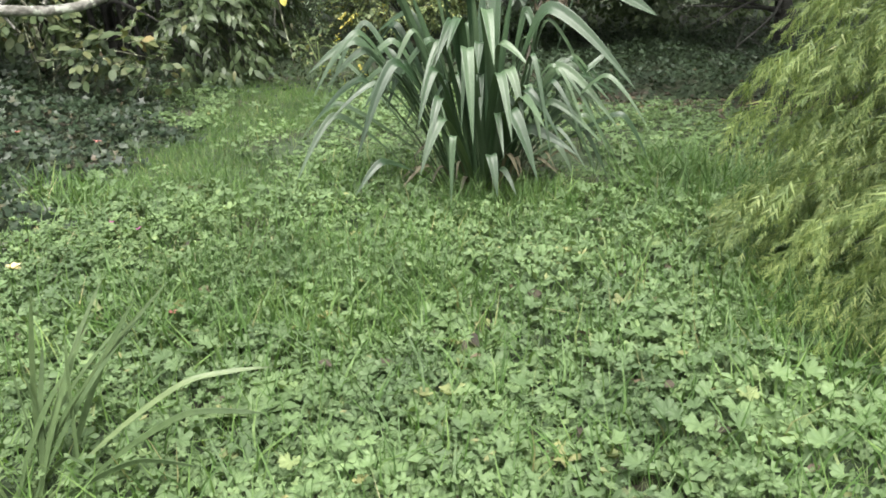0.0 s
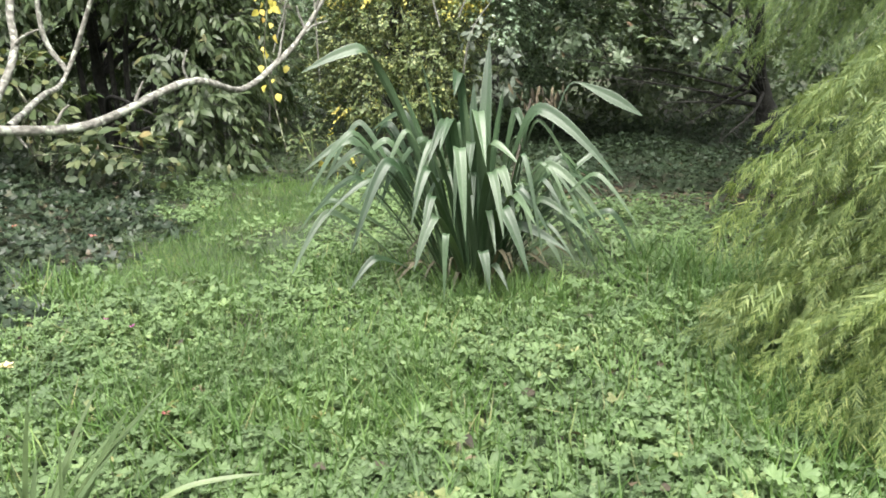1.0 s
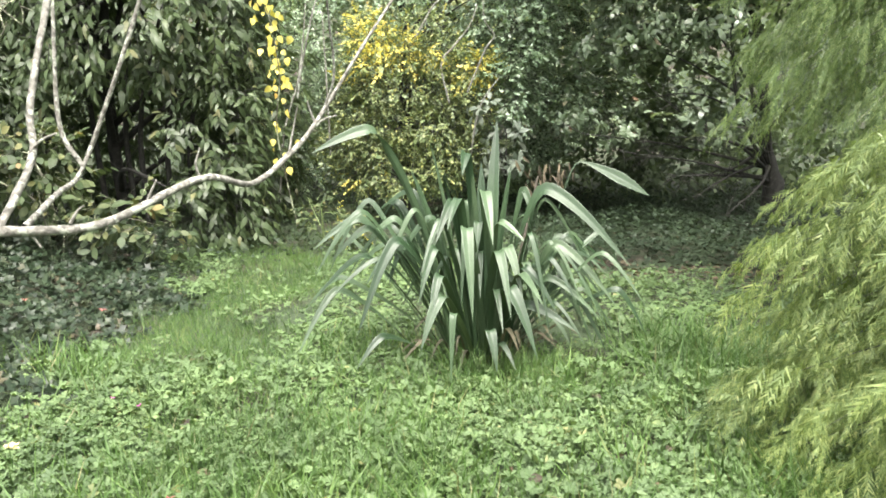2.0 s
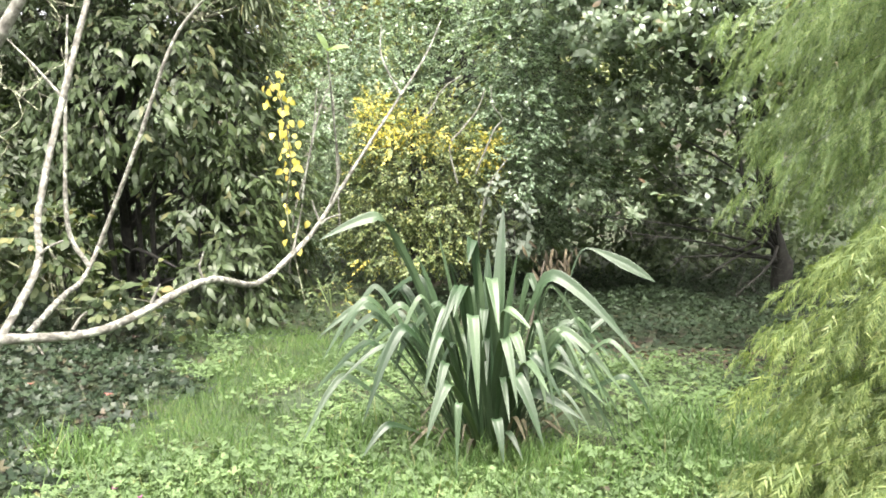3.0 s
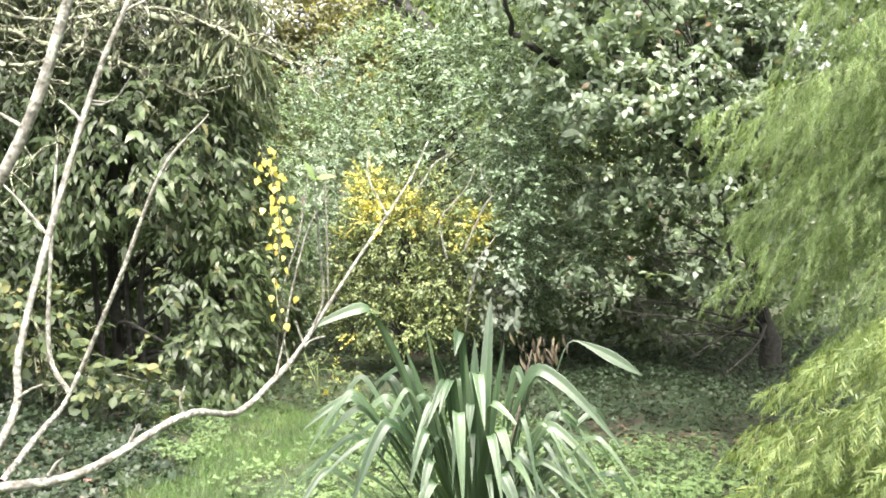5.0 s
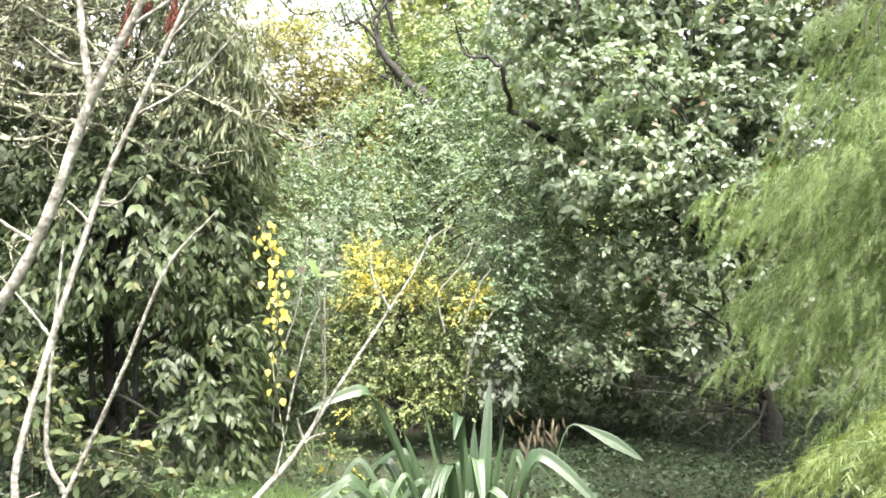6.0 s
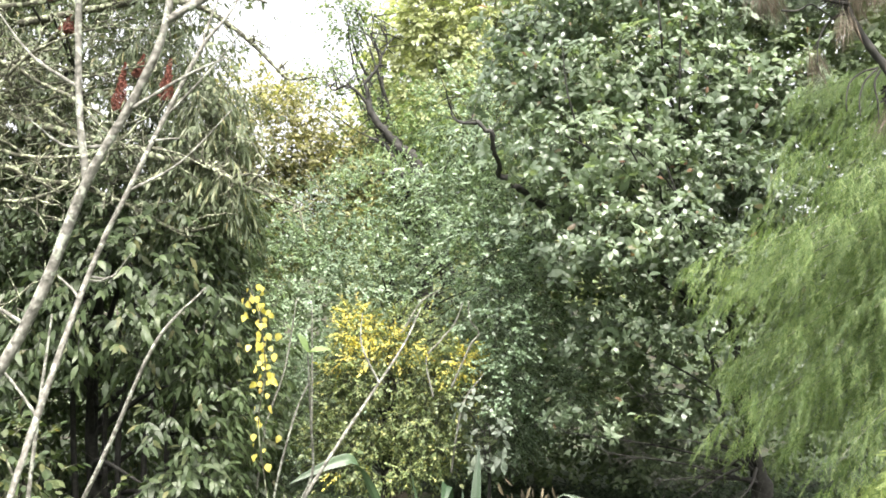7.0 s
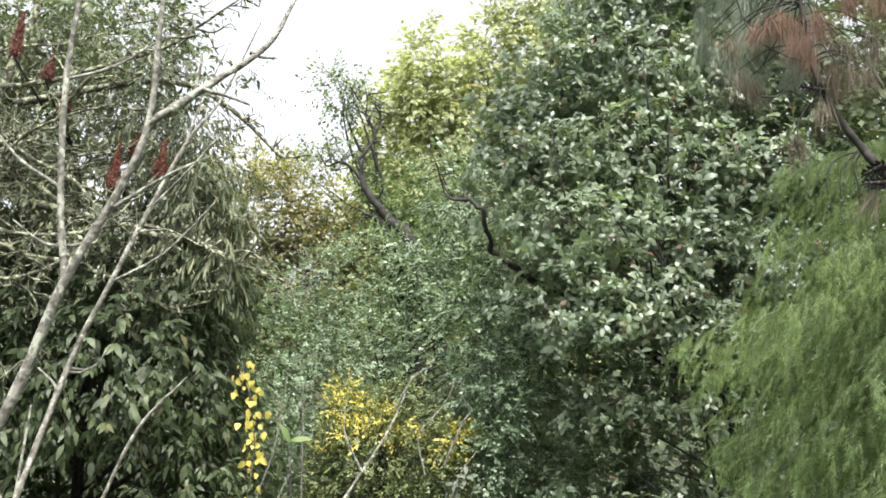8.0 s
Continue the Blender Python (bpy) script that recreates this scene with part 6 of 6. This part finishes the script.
    # thin twigs along the upper stems
    for a, d, ln in (((-0.55, 1.74, 2.3), (-1, 0.2, 0.8), 0.22), ((-0.56, 1.74, 2.5), (0.8, 0.3, 0.5), 0.2), ((-0.47, 1.74, 2.26), (0.9, 0.4, 0.6), 0.2), ((-0.66, 2.31, 2.23), (0.8, 0.2, 0.7), 0.3), ((-0.6, 2.33, 2.4), (0.9, 0, 1.0), 0.3), ((-0.52, 2.35, 2.58), (0.3, 0.2, 1.0), 0.3),
                     ((-0.62, 1.75, 1.9), (-0.8, 0.4, 0.5), 0.2), ((-0.5, 1.74, 2.2), (-0.9, 0.2, 0.2), 0.15), ((-0.1, 2.9, 1.77), (-0.3, 0.2, 1.0), 0.2), ((-0.39, 2.65, 1.33), (0.2, 0.3, 0.9), 0.12), ((-0.74, 2.32, 2.03), (1, 0, 0.4), 0.1), ((-0.79, 2.2, 1.72), (-0.8, 0.2, 0.7), 0.2)):
        a, d = np.array(a), unit(np.array(d, float))
        limb("twig", [a, a + d * ln * 0.5 + rng.normal(size=3) * 0.015, a + d * ln + (0, 0, 0.02)], (0.005, 0.0035, 0.0015), 5)


def make_vine():
    vine = thing("yellow_vine", "climbing vine with bright yellow autumn leaves on the shrub", "vine")
    pts = [(-1.45, 9.0, 0.15), (-1.53, 8.9, 0.7), (-1.58, 8.8, 1.2), (-1.52, 8.75, 1.69), (-1.6, 8.8, 2.24), (-1.76, 8.9, 2.6)]
    part("stem", [(*tube(pts, (0.008, 0.006, 0.003), 5, 6), 0)], [M_MOSSBARK], vine, smooth=True)
    line = smooth_line(pts, 12)
    n = 64
    idx = np.concatenate((rng.integers(33, 45, 32), rng.integers(46, 58, 20), rng.integers(14, 32, n - 52)))
    P = line[idx] + rng.normal(size=(n, 3)) * (0.075, 0.06, 0.08)
    D = unit(np.stack((rng.normal(size=n) * 0.5, rng.normal(size=n) * 0.3 - 0.2, -np.ones(n)), 1))
    loose_leaves("leaf", oval(0.82, 4, 0.16, 0.25, 0.3), M_YELLOW, vine, frames(P, D, unit(rng.normal(size=(n, 3)) * 0.7 + (0, -1, 0.3)), rng.uniform(0.045, 0.09, n)))


def make_flower(x, y, h, label, petal, size, petals):
    flower = thing("wild_flower", label, "flower", group="wild flowers")
    z = float(ground_z(x, y))
    part("stem", [(*tube([(x, y, z - 0.01), (x + 0.01, y, z + h * 0.5), (x, y - 0.01, z + h)], (0.002, 0.0018, 0.0015), 5), 0)], [M_GREENSTEM], flower, smooth=True)
    n = petals
    a = np.arange(n) * 2.4
    D = unit(np.stack((np.cos(a), np.sin(a), 0.2 + 0.8 * rng.random(n)), 1))
    P = np.repeat(np.array([(x, y - 0.01, z + h)]), n, 0)
    part("blossom", [(*scatter(oval(0.5), frames(P, D, unit(D * (-0.3, -0.3, 0) + (0, 0, 1)), size * rng.uniform(0.8, 1.2, n))), 0)], [petal], flower)


OVAL_WEED, LOBED_WEED = oval(0.5, 5, 0.12, 0.35), crinkled(7, 0.24, 3, 0.08, 0.06)


def make_weed(x, y, size, leaves, shape, mat, label):
    """A single broad-leaved weed, its leaves in a rosette."""
    weed = thing("broad_weed", label, "plant", group="weeds among the herbs")
    z = float(ground_z(x, y))
    a = np.arange(leaves) * 2.4 + rng.uniform(0, 6)
    out = np.stack((np.cos(a), np.sin(a), np.zeros(leaves)), 1)
    lobes = shape is LOBED_WEED
    # lobed leaves lie flat on their own stalks above the carpet, oval ones rise from the crown
    P = np.array((x, y, z + 0.02)) + (out * size * 0.5 + np.array((0, 0, 0.1)) + rng.normal(size=(leaves, 3)) * (0.02, 0.02, 0.015) if lobes else 0 * out)
    D = unit(out + np.array((0, 0, 1.0)) * (-0.1 if lobes else 0.5 + 0.5 * rng.random((leaves, 1))))
    U = unit(-out * (0 if lobes else 1) + (0, 0, 1) + rng.normal(size=(leaves, 3)) * 0.15)
    if lobes:
        part("stalk", [(*rods(np.repeat(np.array([(x, y, z)]), leaves, 0), P, 0.002), 0)], [M_GREENSTEM], weed)
    loose_leaves("leaf", shape, mat, weed, frames(P, D, U, size * rng.uniform(0.7, 1.15, leaves)))


make_bare_tree()
make_vine()
make_flower(-1.72, 3.6, 0.11, "pale cream wild flower head on a thin stem", M_CREAM, 0.035, 14)
for fx, fy in ((-1.34, 3.98), (-1.5, 4.1)):
    make_flower(fx, fy, 0.12, "small magenta wild flower among the herbs", M_MAGENTA, 0.018, 6)
make_flower(-0.94, 3.12, 0.1, "small faded pink flower among the herbs", M_PINK, 0.022, 6)
for fx, fy in ((-2.9, 5.7), (-2.75, 5.9), (-2.2, 5.8)):
    make_flower(fx, fy, 0.14, "faded red flower at the edge of the ivy", M_PINK, 0.03, 6)
for wx, wy, ws, wn in ((-0.06, 3.19, 0.13, 5), (0.45, 2.62, 0.12, 5), (-0.55, 2.55, 0.15, 7), (0.75, 3.3, 0.11, 6), (1.05, 3.0, 0.12, 6), (-0.3, 2.75, 0.12, 6), (1.3, 5.3, 0.2, 7), (1.05, 5.0, 0.18, 6), (0.95, 2.45, 0.12, 6)):
    make_weed(wx, wy, ws, wn, OVAL_WEED, M_HERB, "broad-leaved green weed growing among the low herbs")
for wx, wy, ws, wn in ((0.62, 2.85, 0.1, 6), (0.85, 2.62, 0.11, 7), (1.02, 2.75, 0.11, 6), (0.72, 2.4, 0.1, 6), (1.22, 2.6, 0.12, 7), (0.4, 3.3, 0.09, 6), (0.15, 2.5, 0.09, 6), (-0.35, 2.3, 0.09, 6), (-0.75, 2.75, 0.1, 6), (-0.45, 3.4, 0.08, 6), (0.95, 3.6, 0.09, 6), (1.25, 4.5, 0.1, 7), (0.75, 4.6, 0.1, 7), (1.0, 4.25, 0.09, 6), (0.6, 2.15, 0.09, 6), (1.1, 2.25, 0.11, 6)):
    make_weed(wx, wy, ws, wn, LOBED_WEED, M_HERB, "soft weed with large rounded lobed leaves above the herbs")
make_weed(0.1, 3.0, 0.1, 4, OVAL_WEED, M_LIME, "pale lime young weed growing among the low herbs")
